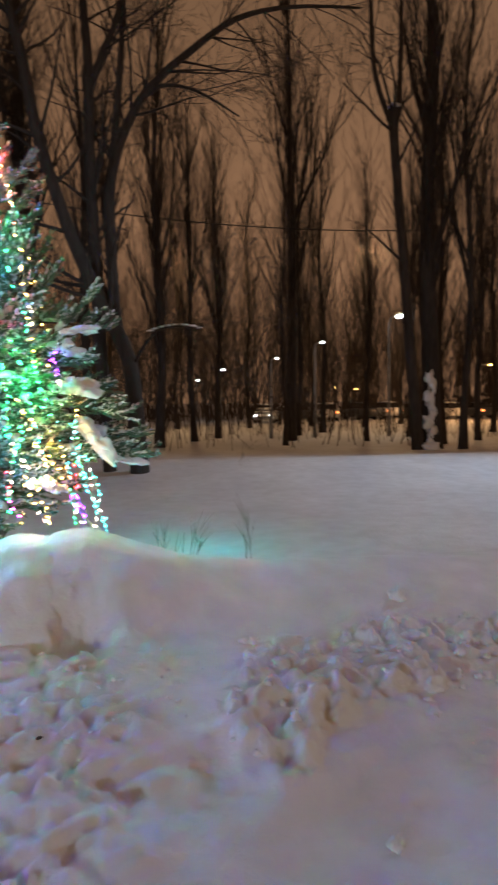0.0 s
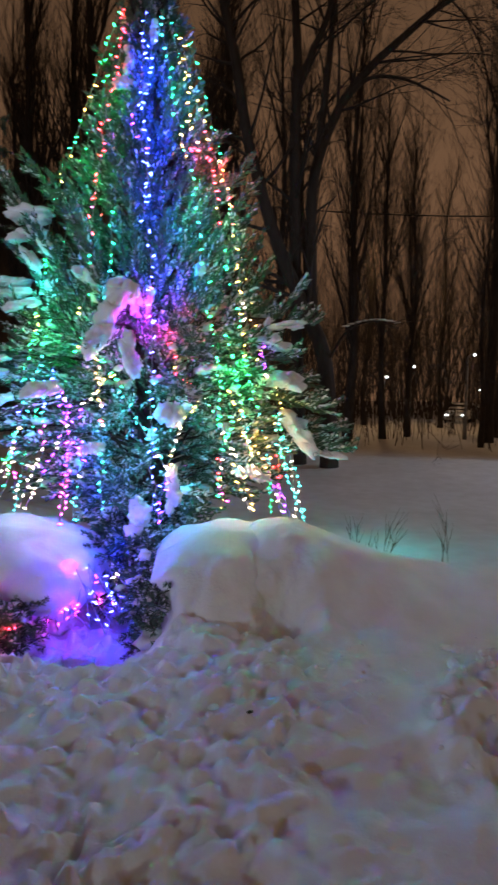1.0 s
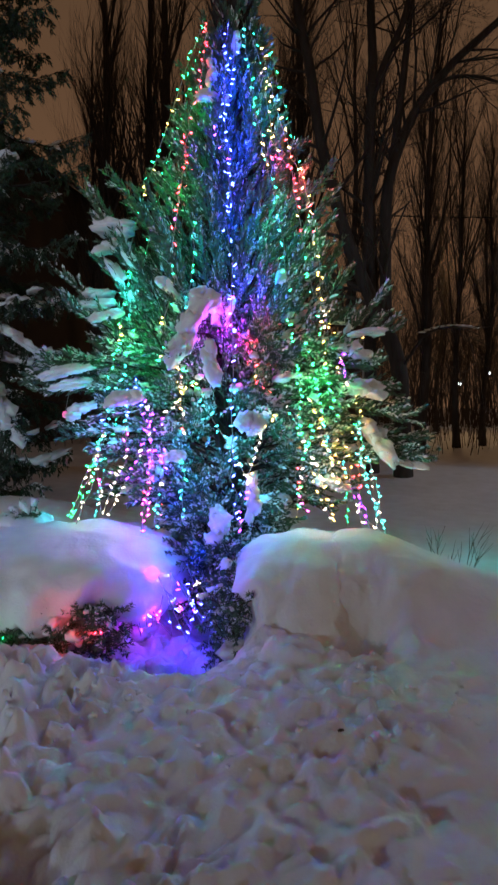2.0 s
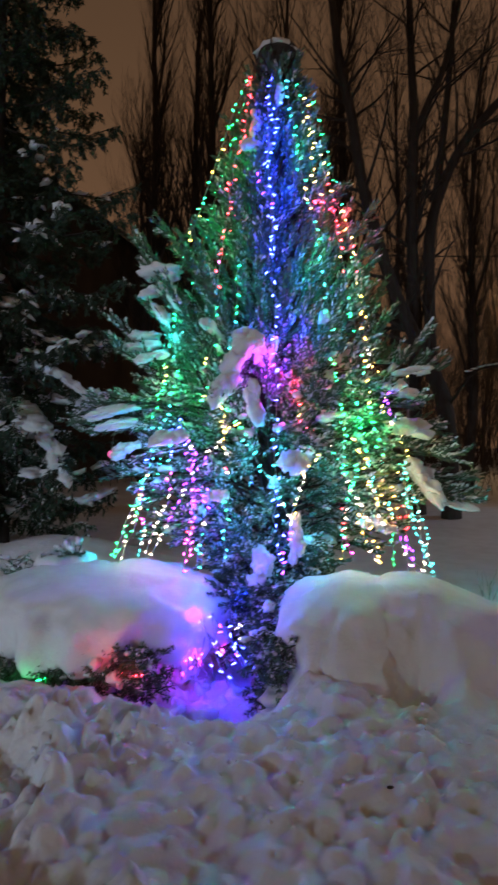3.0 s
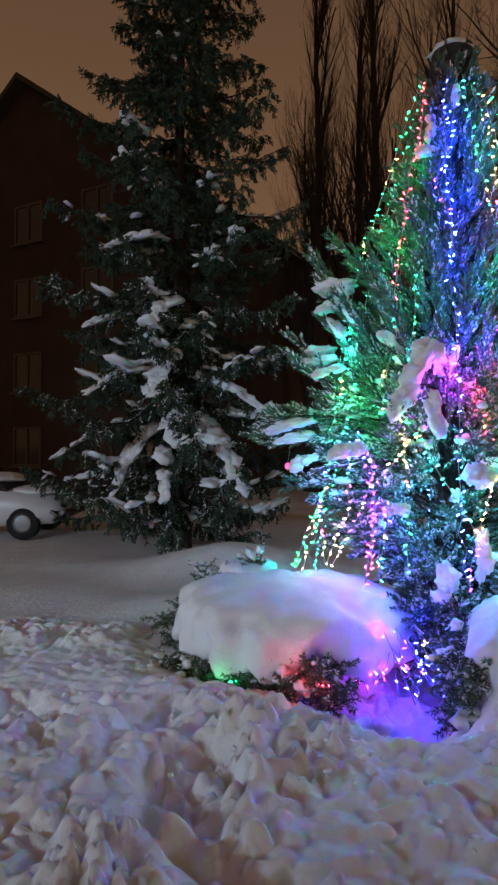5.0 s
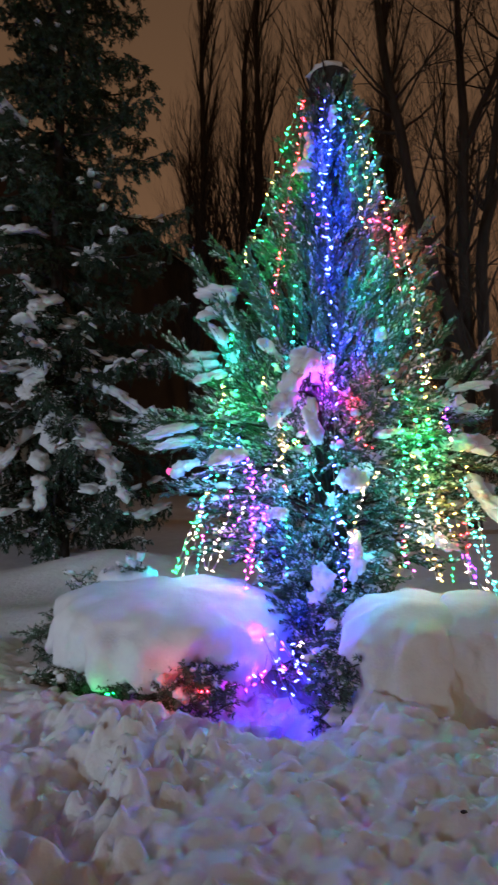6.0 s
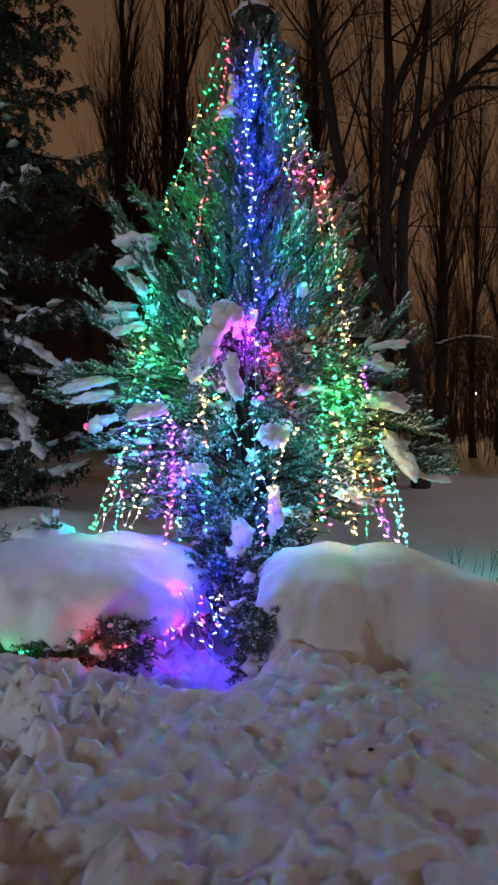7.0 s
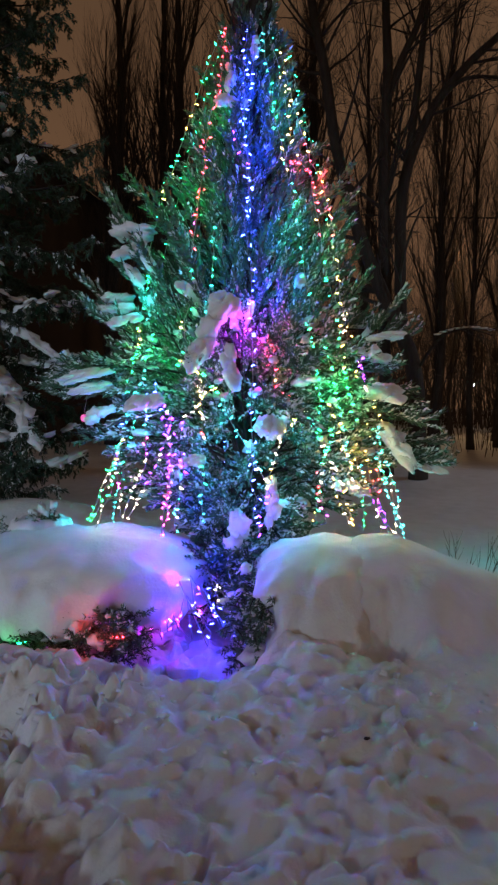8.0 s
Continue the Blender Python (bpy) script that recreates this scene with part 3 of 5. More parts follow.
UPPER = [  # reach, stops down the string, colours from its top
    (1.06, ((5.31, -74), (4.44, -76), (3.79, -77), (3.17, -78)), ["green", "green", ("green", "gold"), "green", ("green", "gold"), "green"]),
    (1.08, ((5.27, -46), (4.80, -31), (4.21, -33), (3.64, -28), (2.93, -27), (2.51, -26), (1.96, -25)), ["red", "red", "red", "red", ("red", "pink"), "green", ("gold", "green")]),
    (1.05, ((3.20, -18), (2.76, -17), (2.40, -18)), ["green", "green", "teal"]),
    (1.08, ((5.20, -6), (4.82, -9), (4.16, -5), (3.61, 0), (3.23, -2), (2.86, 1), (2.21, 2), (1.52, 1), (1.07, 2), (0.60, 5)), ["blue", "blue", "blue", "blue", "blue", "blue", ("blue", "pink"), "blue", ("blue", "teal"), "blue", ("blue", "violet")]),
    (1.07, ((4.95, 4), (4.40, -2), (4.05, -12), (3.75, -3), (3.30, 2)), ["blue", "blue", "violet", "blue"]),
    (1.08, ((5.16, 14), (4.76, 15), (4.20, 19), (3.84, 22), (3.40, 25), (3.01, 26), (2.55, 29)), ["teal", "green", "green", ("green", "gold"), "green", "teal", "green"]),
    (1.10, ((5.08, 22), (4.82, 28), (4.30, 29), (3.99, 27), (3.72, 38), (3.09, 37), (2.60, 40)), ["green", ("green", "gold"), "gold", ("red", "gold"), "red", ("red", "gold"), "green"]),
    (1.12, ((4.97, 32), (4.77, 36), (4.30, 36), (3.86, 41), (3.64, 48), (3.29, 48), (2.96, 46), (2.59, 44), (2.25, 43)), ["gold", "gold", "gold", ("gold", "red"), "gold", ("gold", "red"), "gold", ("red", "gold"), "white"]),
    (1.06, ((5.2, 105), (3.0, 110), (1.2, 112)), ["green", "gold"]), (1.06, ((5.2, 140), (1.0, 140)), ["green", "blue"]), (1.06, ((5.2, 180), (0.8, 178)), ["blue", "teal"]),
    (1.06, ((5.2, -140), (1.0, -140)), ["red", "green"]), (1.06, ((5.2, -108), (1.2, -112)), ["green", "teal"]),
]
for i, (reach, stops, colours) in enumerate(UPPER):
    light_string(along(stops, reach, 1.2, i), colours, 0.105, 100 + i, jitter=0.028)

LOWER = [  # stops down each string, colours from its top
    (((2.9, -66), (2.2, -58), (1.75, -56)), ["green", ("green", "gold"), "green"]), (((2.3, -44), (1.75, -48), (1.4, -52)), ["green", "teal", ("teal", "blue")]),
    (((1.40, -50), (1.0, -54), (0.62, -57)), ["green", ("green", "white"), "green"]), (((1.38, -49), (0.98, -51), (0.62, -54)), [("green", "gold"), "white", "green"]), (((1.36, -50), (0.95, -46), (0.60, -50)), ["teal", "green", ("green", "white")]),
    (((1.26, -50), (0.73, -39)), ["violet", ("white", "pink"), "white"]), (((1.75, -40), (1.15, -34), (0.72, -38)), [("blue", "teal"), ("white", "pink"), "white"]), (((1.60, -26), (1.16, -30), (0.72, -36)), ["violet", ("violet", "white"), "white"]),
    (((1.85, -38), (1.33, -25), (0.74, -22)), ["blue", "violet", ("violet", "pink"), "pink"]), (((1.70, -30), (1.2, -24), (0.62, -23)), [("violet", "white"), "violet", ("pink", "red")]), (((1.30, -20), (1.08, -19), (0.66, -19)), ["violet", ("green", "white"), "teal"]),
    (((2.05, -20), (1.72, -16), (1.35, -14)), ["gold", ("white", "gold"), ("red", "white")]), (((1.85, -12), (1.55, -20), (1.38, -27)), ["gold", "white", ("violet", "white")]), (((1.2, -13), (0.72, -11)), ["green", "teal"]),
    (((1.95, -17), (1.76, -10), (1.60, -6), (1.32, 1), (1.10, 6), (0.96, 8)), ["green", "teal", "teal", ("white", "teal")]), (((1.62, 18), (1.38, 11), (0.98, 6), (0.72, 4)), ["gold", "white", ("gold", "violet"), "violet"]),
    (((1.81, 12), (1.60, 21), (1.41, 26)), ["red", ("gold", "white"), "green"]), (((1.54, 32), (1.22, 26), (0.80, 21)), ["green", ("green", "white"), "green"]), (((2.4, 26), (1.9, 28), (1.44, 26)), ["green", "green", ("green", "gold")]),
    (((1.44, 26), (1.28, 29), (0.96, 32), (0.70, 33)), ["green", "white", ("gold", "white"), "gold"]), (((1.40, 27), (1.05, 28), (0.70, 32)), [("green", "white"), "gold", ("white", "gold")]), (((1.70, 32), (1.30, 36), (0.95, 38)), ["gold", "gold", ("gold", "white")]),
    (((2.5, 46), (2.0, 42), (1.5, 44)), [("green", "gold"), "gold", "green", "green"]), (((2.2, 34), (1.6, 37), (1.15, 36)), ["green", "green", ("green", "teal")]), (((2.0, 52), (1.64, 66), (1.36, 54), (1.0, 52)), ["gold", "gold", "teal", ("teal", "green")]),
    (((1.50, 56), (1.14, 59), (0.96, 62), (0.69, 57), (0.42, 59)), ["green", "teal", "teal", ("teal", "white"), "teal"]), (((1.3, 55), (0.96, 54), (0.55, 57)), ["teal", ("white", "teal"), "teal"]), (((1.1, 60), (0.6, 52), (0.46, 54)), [("white", "teal"), "teal", "white"]),
    (((1.35, 45), (0.95, 46), (0.58, 44)), ["gold", ("pink", "red"), ("violet", "white")]), (((1.25, 40), (0.9, 43), (0.60, 48)), [("gold", "red"), ("pink", "violet"), "violet"]), (((1.15, 50), (0.8, 46), (0.55, 51)), ["red", ("pink", "violet"), ("white", "violet")]),
    (((2.15, 60), (1.98, 57), (1.80, 55)), ["violet", ("blue", "violet"), ("violet", "white")]), (((2.05, 56), (1.86, 58)), ["violet", "violet"]), (((2.2, 9), (2.0, 11), (1.75, 11)), ["red", "red", ("red", "gold")]), (((1.15, 22), (0.75, 24)), ["red", "pink"]),
    (((1.5, 120), (0.2, 126)), ["teal", "green"]), (((1.5, 150), (0.2, 150)), ["green", "gold"]), (((1.5, 190), (0.2, 190)), ["blue", "teal"]), (((1.5, -150), (0.2, -150)), ["green", "red"]), (((1.5, -115), (0.2, -118)), ["green", "teal"]),
]
for i, (stops, colours) in enumerate(LOWER):
    light_string(along(stops, 1.04, 0.5, 50 + i), colours, 0.072, 200 + i, jitter=0.020)

# bunched lamps in the crown, at the foot, and under the buried shrubs
def bunch(c, size, n, colours, seed, label=""):
    rnd = random.Random(seed)
    pts = [Vector(c) + Vector((rnd.uniform(-1, 1) * size[0], rnd.uniform(-1, 1) * size[1], rnd.uniform(-1, 1) * size[2])) for i in range(n)]
    pts.sort(key=lambda p: p.x + 0.5 * p.z)
    light_string(pts, colours, sum((pts[i + 1] - pts[i]).length for i in range(n - 1)) / (n + 1), seed, label or "bunched end of a coloured light string", 0.02)


bunch((-2.02, 5.35, 2.28), (0.10, 0.06, 0.12), 8, ["violet", "pink", "blue"], 301)
bunch((-1.80, 5.30, 2.15), (0.07, 0.05, 0.15), 5, ["red"], 302)
bunch((-1.60, 5.35, 3.85), (0.06, 0.05, 0.12), 4, ["red"], 303)
bunch((-2.12, 5.00, 0.15), (0.22, 0.20, 0.30), 16, ["blue", "violet", "blue", ("white", "blue")], 304)
bunch((-2.20, 4.55, -0.02), (0.28, 0.15, 0.10), 12, ["violet", "pink", "blue"], 305)
bunch((-2.02, 4.12, 0.22), (0.24, 0.16, 0.28), 22, ["blue", "blue", ("violet", "blue"), "blue", ("white", "blue")], 309)
bunch((-2.28, 4.02, 0.12), (0.22, 0.12, 0.14), 12, [("violet", "pink"), "violet", "pink"], 310)
bunch((-2.60, 3.60, 0.10), (0.22, 0.10, 0.06), 7, ["red"], 306, "red lights glowing under a snow-buried shrub")
bunch((-3.20, 3.60, 0.06), (0.25, 0.08, 0.04), 4, ["green"], 307, "green lights glowing under a snow-buried shrub")
light_string([on_cone(0.25, 70, 1.02), on_cone(0.15, 78, 1.05), on_cone(0.12, 86, 1.1)], ["teal", "teal"], 0.06, 308)


# ---- shrubs buried under snow ----
def snow_cover(name, centre, size, lip, folds, seed, parent, seg=120, rings=44):
    """A drooping blanket of snow: domed top, rolled lip, folds running down the front."""
    b, rnd = Buf(), random.Random(seed)
    for i in range(rings + 1):
        v = i / rings
        for k in range(seg):
            a = 2 * math.pi * k / seg
            ca, sa = math.cos(a), math.sin(a)
            fold = 0.0
            for fa, depth, width in folds:
                da = (a - radians(fa) + math.pi) % (2 * math.pi) - math.pi
                fold += depth * math.exp(-(da / width) ** 2)
            n0 = noise.noise(Vector((ca * 1.3 + seed, sa * 1.3, v * 0.8)))
            n1 = noise.noise(Vector((ca * 4.0 + seed, sa * 4.0, v * 1.5)))
            n2 = noise.noise(Vector((ca * 9.0, sa * 9.0 + seed, v * 5)))
            edge = 1 + 0.10 * n0 + 0.09 * n1 * v ** 1.2 + fold * v ** 3.6 + 0.015 * n2 * v
            if v < 0.8:
                t = v / 0.8 * math.pi / 2
                r, z = math.sin(t) ** 0.72, max(0.0, math.cos(t)) ** 0.60
            else:
                t = (v - 0.8) / 0.2
                r, z = 1 - 0.10 * t * t, -0.10 * math.sin(t * math.pi / 2)
            low = lip + 0.07 * noise.noise(Vector((ca * 3.0, sa * 3.0, seed))) - 0.5 * max(0, fold) + 0.9 * max(0, -fold)
            zz = low + (size[2] - low) * max(z, 0) + (z if z < 0 else 0)
            zz += 0.035 * noise.noise(Vector((ca * r * 2.5, sa * r * 2.5, seed + 5))) + 0.008 * n2 * min(1.0, 4 * v)
            px, py = ca * r * edge * size[0], sa * r * edge * size[1]
            q = Vector((px + seed, py, zz))
            soft, fine = noise.noise(q * 3.2), noise.noise(q * 8.0)
            push = (0.095 * soft + 0.030 * fine) * min(1.0, 0.35 + v)
            side_push = push * min(1.0, 4 * v)
            b.v.append((centre[0] + px + ca * side_push, centre[1] + py + sa * side_push, centre[2] + zz + 0.5 * push))
    for i in range(rings):
        for k in range(seg):
            j = (k + 1) % seg
            b.f.append((i * seg + k, (i + 1) * seg + k, (i + 1) * seg + j, i * seg + j))
    return part(name, b, SNOW, parent)


def sprigs(origin, n, spreads, up, length, rnd):
    s, e = [], []
    for i in range(n):
        p = Vector(origin) + Vector((rnd.uniform(-1, 1) * spreads[0], rnd.uniform(-1, 1) * spreads[1], rnd.uniform(-1, 1) * spreads[2]))
        d = Vector((rnd.uniform(-1, 1), rnd.uniform(-1, 0.3), rnd.uniform(up - 0.5, up + 0.5))).normalized()
        s.append(p)
        e.append(p + d * length * rnd.uniform(0.6, 1.2))
    return s, e


def buried_shrub(at, size, lip, folds, seed, label, foliage):
    rng, rnd = np.random.RandomState(seed), random.Random(seed)
    top = thing("shrub", Matrix.Translation(at), label, "shrub", "snow-buried shrubs under the tree")
    snow_cover("snow_blanket", (0, 0, 0), size, lip, folds, seed, top)
    s, e, stems = [], [], Buf()
    for origin, n, spreads, up, ln in foliage:
        a, c = sprigs(origin, n, spreads, up, ln, rnd)
        for p, q in zip(a, c):
            stems.tube([p, p.lerp(q, 0.5) + Vector((0, 0, 0.01)), q], [0.005, 0.004, 0.0015], 4, False)
        s += a
        e += c
    q = needles(np.array([tuple(p) for p in s]), np.array([tuple(p) for p in e]), 46, 0.036, 0.0042, 0.62, rng)
    some = [i for i in range(len(s)) if rnd.random() < 0.35]
    f = needles(np.array([tuple(s[i] + Vector((0, 0, 0.01))) for i in some]), np.array([tuple(e[i] + Vector((0, 0, 0.01))) for i in some]), 14, 0.034, 0.0075, 0.5, rng)
    tagged(piece("frost", quads_mesh("frost", f, SNOW), top, "fine snow caught in the sprigs"), kind="stuff")
    for i in rnd.sample(range(len(s)), min(len(s), 26)):
        w, b = rnd.uniform(0.018, 0.045), Buf()
        b.blob(e[i].lerp(s[i], 0.3) + Vector((0, -0.02, 0.02)), (w * rnd.uniform(1, 1.8), w, w * 0.8), 0.5, i * 1.7, e[i] - s[i], 9, 6, 0.8)
        part("snow_clump", b, SNOW, top, "small clump of snow")
    tagged(part("stem", stems, BARK, top), kind="stuff")
    piece("foliage", quads_mesh("foliage", q, JUNIPER), top, "dark evergreen sprigs")["kind"] = "stuff"
    return top


# angles of folds: 270 faces the path
buried_shrub((-1.18, 4.48, -0.04), (0.58, 0.92, 0.69), 0.05, [(278, 0.10, 0.12), (259, -0.14, 0.06), (244, 0.08, 0.07), (212, -0.20, 0.15)], 21,
             "low evergreen shrub buried under a thick drooping blanket of snow",
             [((-0.40, -0.66, 0.18), 190, (0.19, 0.17, 0.26), -0.2, 0.12), ((-0.52, -0.31, 0.28), 120, (0.10, 0.20, 0.18), -0.1, 0.12)])
buried_shrub((-3.14, 4.52, -0.02), (0.98, 1.00, 0.62), 0.17, [(240, 0.06, 0.10), (252, -0.07, 0.05), (263, 0.07, 0.09), (277, -0.05, 0.04), (284, 0.05, 0.06), (305, -0.17, 0.16), (330, 0.05, 0.1), (222, -0.10, 0.08)], 33,
             "low evergreen shrub under drooping snow with lit green fringe below",
             [((-0.15, -0.86, 0.02), 260, (0.60, 0.10, 0.10), 0.0, 0.12), ((0.50, -0.84, 0.12), 200, (0.28, 0.10, 0.14), 0.1, 0.12), ((-0.95, -0.30, 0.18), 60, (0.10, 0.25, 0.12), 0.2, 0.16), ((-1.0, 0.25, 0.34), 46, (0.10, 0.2, 0.08), 0.3, 0.2)])
buried_shrub((-4.15, 5.55, 0.0), (0.42, 0.36, 0.52), 0.12, [(250, -0.1, 0.2)], 41, "small snow-capped evergreen shrub with bare sprigs showing",
             [((-0.30, -0.20, 0.25), 50, (0.16, 0.12, 0.16), 0.1, 0.22), ((0.10, -0.12, 0.50), 16, (0.12, 0.08, 0.03), 0.5, 0.16)])


# ---- the large spruce ----
def spruce(at, tall, wide, seed):
    rng, rnd = np.random.RandomState(seed), random.Random(seed)
    base = thing("spruce_tree", Matrix.Translation(at), "tall dark spruce with snow lying on its drooping boughs", "tree")
    trunk = Buf()
    trunk.tube([Vector((0.02 * math.sin(i), 0.02 * math.cos(i * 2), tall * i / 12)) for i in range(13)], [0.16 * (1 - 0.95 * i / 12) for i in range(13)], 10)
    trunk.tube([(0.30, -0.10, -0.1), (0.26, -0.06, 0.7), (0.12, 0.0, 2.0)], [0.06, 0.055, 0.04], 7)
    trunk.tube([(-0.26, -0.05, -0.1), (-0.20, 0.0, 0.8), (-0.08, 0.0, 2.0)], [0.05, 0.045, 0.03], 7)
    part("trunk", trunk, BARK, base)
    limbs, snow, s, e = Buf(), Buf(), [], []
    z, k = 1.0, 0
    while z < tall - 0.3:
        f = z / tall
        for m in range(rnd.choice((5, 6, 6))):
            a = k * 2.399 + rnd.uniform(-0.3, 0.3)
            k += 1
            out = Vector((math.cos(a), math.sin(a), 0))
            tang = Vector((-out.y, out.x, 0))
            r = wide * (1 - f) ** 0.58 * rnd.uniform(0.50, 1.16) * min(1.0, 0.62 + 0.22 * z) + 0.15
            sag = r * (0.42 if f < 0.35 else 0.26) * rnd.uniform(0.7, 1.3)
            tip = r * (0.14 if f < 0.35 else 0.20)
            pts = [Vector((0, 0, z)) + out * (r * t) + Vector((0, 0, -sag * math.sin(t * 1.9) + tip * t ** 3)) + tang * 0.04 * rnd.uniform(-1, 1) for t in (0, 0.25, 0.5, 0.75, 1.0)]
            limbs.tube(pts, [0.030, 0.022, 0.016, 0.010, 0.004], 5, False)
            n = int(14 * r) + 8
            for i in range(n):
                t = 0.06 + 0.94 * (i + rnd.random()) / n
                j = min(3, int(t * 4))
                p = pts[j].lerp(pts[j + 1], t * 4 - j)
                w = rnd.choice((-1, 1))
                ln = (0.20 + 0.34 * rnd.random()) * (1.15 - 0.6 * t) * min(1.0, 0.45 + r * 0.4)
                d = (out * rnd.uniform(0.2, 0.9) + tang * w * rnd.uniform(0.2, 0.9) + Vector((0, 0, rnd.uniform(-0.9, 0.05)))).normalized()
                s.append(p)
                e.append(p + d * ln)
                if rnd.random() < 0.5:
                    s.append(p + d * ln * 0.5)
                    e.append(p + d * ln * 0.5 + Vector((rnd.uniform(-.12, .12), rnd.uniform(-.12, .12), -rnd.uniform(0.1, 0.26))))
            # snow lies along the upper side, more on the low boughs that face the open
            facing = out.dot(Vector((0.58, -0.81, 0)))
            if rnd.random() < (0.66 if facing > -0.2 else 0.35) * (1.0 if f < 0.45 else 0.35):
                m0, m1 = rnd.uniform(0.3, 0.6), rnd.uniform(0.75, 1.0)
                steps = 4 if f < 0.3 else 3
                for i in range(steps):
                    t = m0 + (m1 - m0) * i / max(1, steps - 1)
                    j = min(3, int(t * 4))
                    d = pts[j + 1] - pts[j]
                    p = pts[j].lerp(pts[j + 1], t * 4 - j) + Vector((0, 0, 0.03))
                    w = (0.08 + 0.14 * rnd.random() ** 1.3) * max(0.45, 1.15 - 1.1 * f)
                    snow.blob(p + tang * rnd.uniform(-.12, .12), (w * rnd.uniform(0.9, 1.6), w * 0.9, w * 0.40), 0.6, rnd.uniform(0, 90), d + tang * rnd.uniform(-.1, .1), 10, 7, 0.7)
                    for q in range(1 if rnd.random() < 0.6 else 0):
                        w2 = rnd.choice((-1, 1))
                        o = p + tang * w2 * rnd.uniform(0.06, 0.25) + out * rnd.uniform(-0.1, 0.12) + Vector((0, 0, -rnd.uniform(0.03, 0.16)))
                        snow.blob(o, (0.05 + 0.06 * rnd.random(), 0.03 + 0.03 * rnd.random(), 0.03), 0.6, rnd.uniform(0, 90), tang * w2 + out * 0.5 + Vector((0, 0, -0.7)), 7, 5, 0.6)
        z += 0.30 + 0.22 * f
    # low boughs bowed down under heavy snow, on the side of the open
    for bz, ba, br, drop in ((2.5, -62, 1.5, 1.5), (2.4, -28, 2.3, 1.35), (2.3, -100, 1.5, 1.3), (3.4, -75, 1.3, 0.8), (3.3, -120, 1.6, 0.6), (4.3, -70, 1.4, 0.5), (4.1, -125, 1.7, 0.3), (5.4, -100, 1.5, 0.35), (2.3, -150, 2.2, 0.7), (3.0, -10, 2.3, 0.9)):
        a = radians(ba)
        out, tang = Vector((math.cos(a), math.sin(a), 0)), Vector((-math.sin(a), math.cos(a), 0))
        pts = [Vector((0, 0, bz)) + out * (br * t) + Vector((0, 0, -drop * t ** 1.7 + 0.12 * math.sin(t * 3))) for t in (0, 0.25, 0.5, 0.75, 1.0)]
        limbs.tube(pts, [0.035, 0.028, 0.02, 0.012, 0.005], 5, False)
        for i in range(34):
            t = 0.2 + 0.8 * i / 34
            j = min(3, int(t * 4))
            p = pts[j].lerp(pts[j + 1], t * 4 - j)
            w = rnd.choice((-1, 1))
            s.append(p)
            e.append(p + (out * rnd.uniform(0.1, 0.5) + tang * w * rnd.uniform(0.3, 0.9) + Vector((0, 0, rnd.uniform(-1.0, -0.2)))).normalized() * rnd.uniform(0.2, 0.42))
        for i in range(13):
            t = 0.26 + 0.73 * (i + rnd.random()) / 13
            j = min(3, int(t * 4))
            d = pts[j + 1] - pts[j]
            w = rnd.uniform(0.10, 0.22) * (1.2 - 0.5 * t)
            snow.blob(pts[j].lerp(pts[j + 1], t * 4 - j) + Vector((0, 0, 0.03)) + out * 0.03 + tang * rnd.uniform(-0.09, 0.09), (w * rnd.uniform(0.8, 1.3), w * rnd.uniform(0.5, 1.1), w * 0.42), 0.6, rnd.uniform(0, 90), d + tang * rnd.uniform(-.25, .25), 12, 9, 0.6)
    tagged(part("branch", limbs, BARK, base), kind="stuff")
    q = needles(np.array([tuple(p) for p in s]), np.array([tuple(p) for p in e]), 34, 0.085, 0.0105, 0.52, rng, 0.2)
    piece("crown", quads_mesh("crown", q, SPRUCE_NEEDLES), base, "dark green hanging needles")
    tagged(part("snow", snow, SNOW, base, "ragged snow on the boughs"), kind="stuff")
    s, e = np.array([tuple(p) for p in s]), np.array([tuple(p) for p in e])
    some = (rng.rand(len(s)) < 0.36) & (s[:, 2] < 5.0) & (s[:, 0] * 0.58 - s[:, 1] * 0.81 > 0.1)
    q = needles(s[some] + np.array([0, 0, 0.015]), e[some] + np.array([0, 0, 0.015]), 12, 0.06, 0.011, 0.45, rng, 0.1)
    tagged(piece("frost", quads_mesh("frost", q, SNOW), base, "fine snow on the needles"), kind="stuff")
    return base


spruce((-7.5, 8.95, ground_z(-7.5, 8.95) - 0.05), 15.5, 2.6, 5)


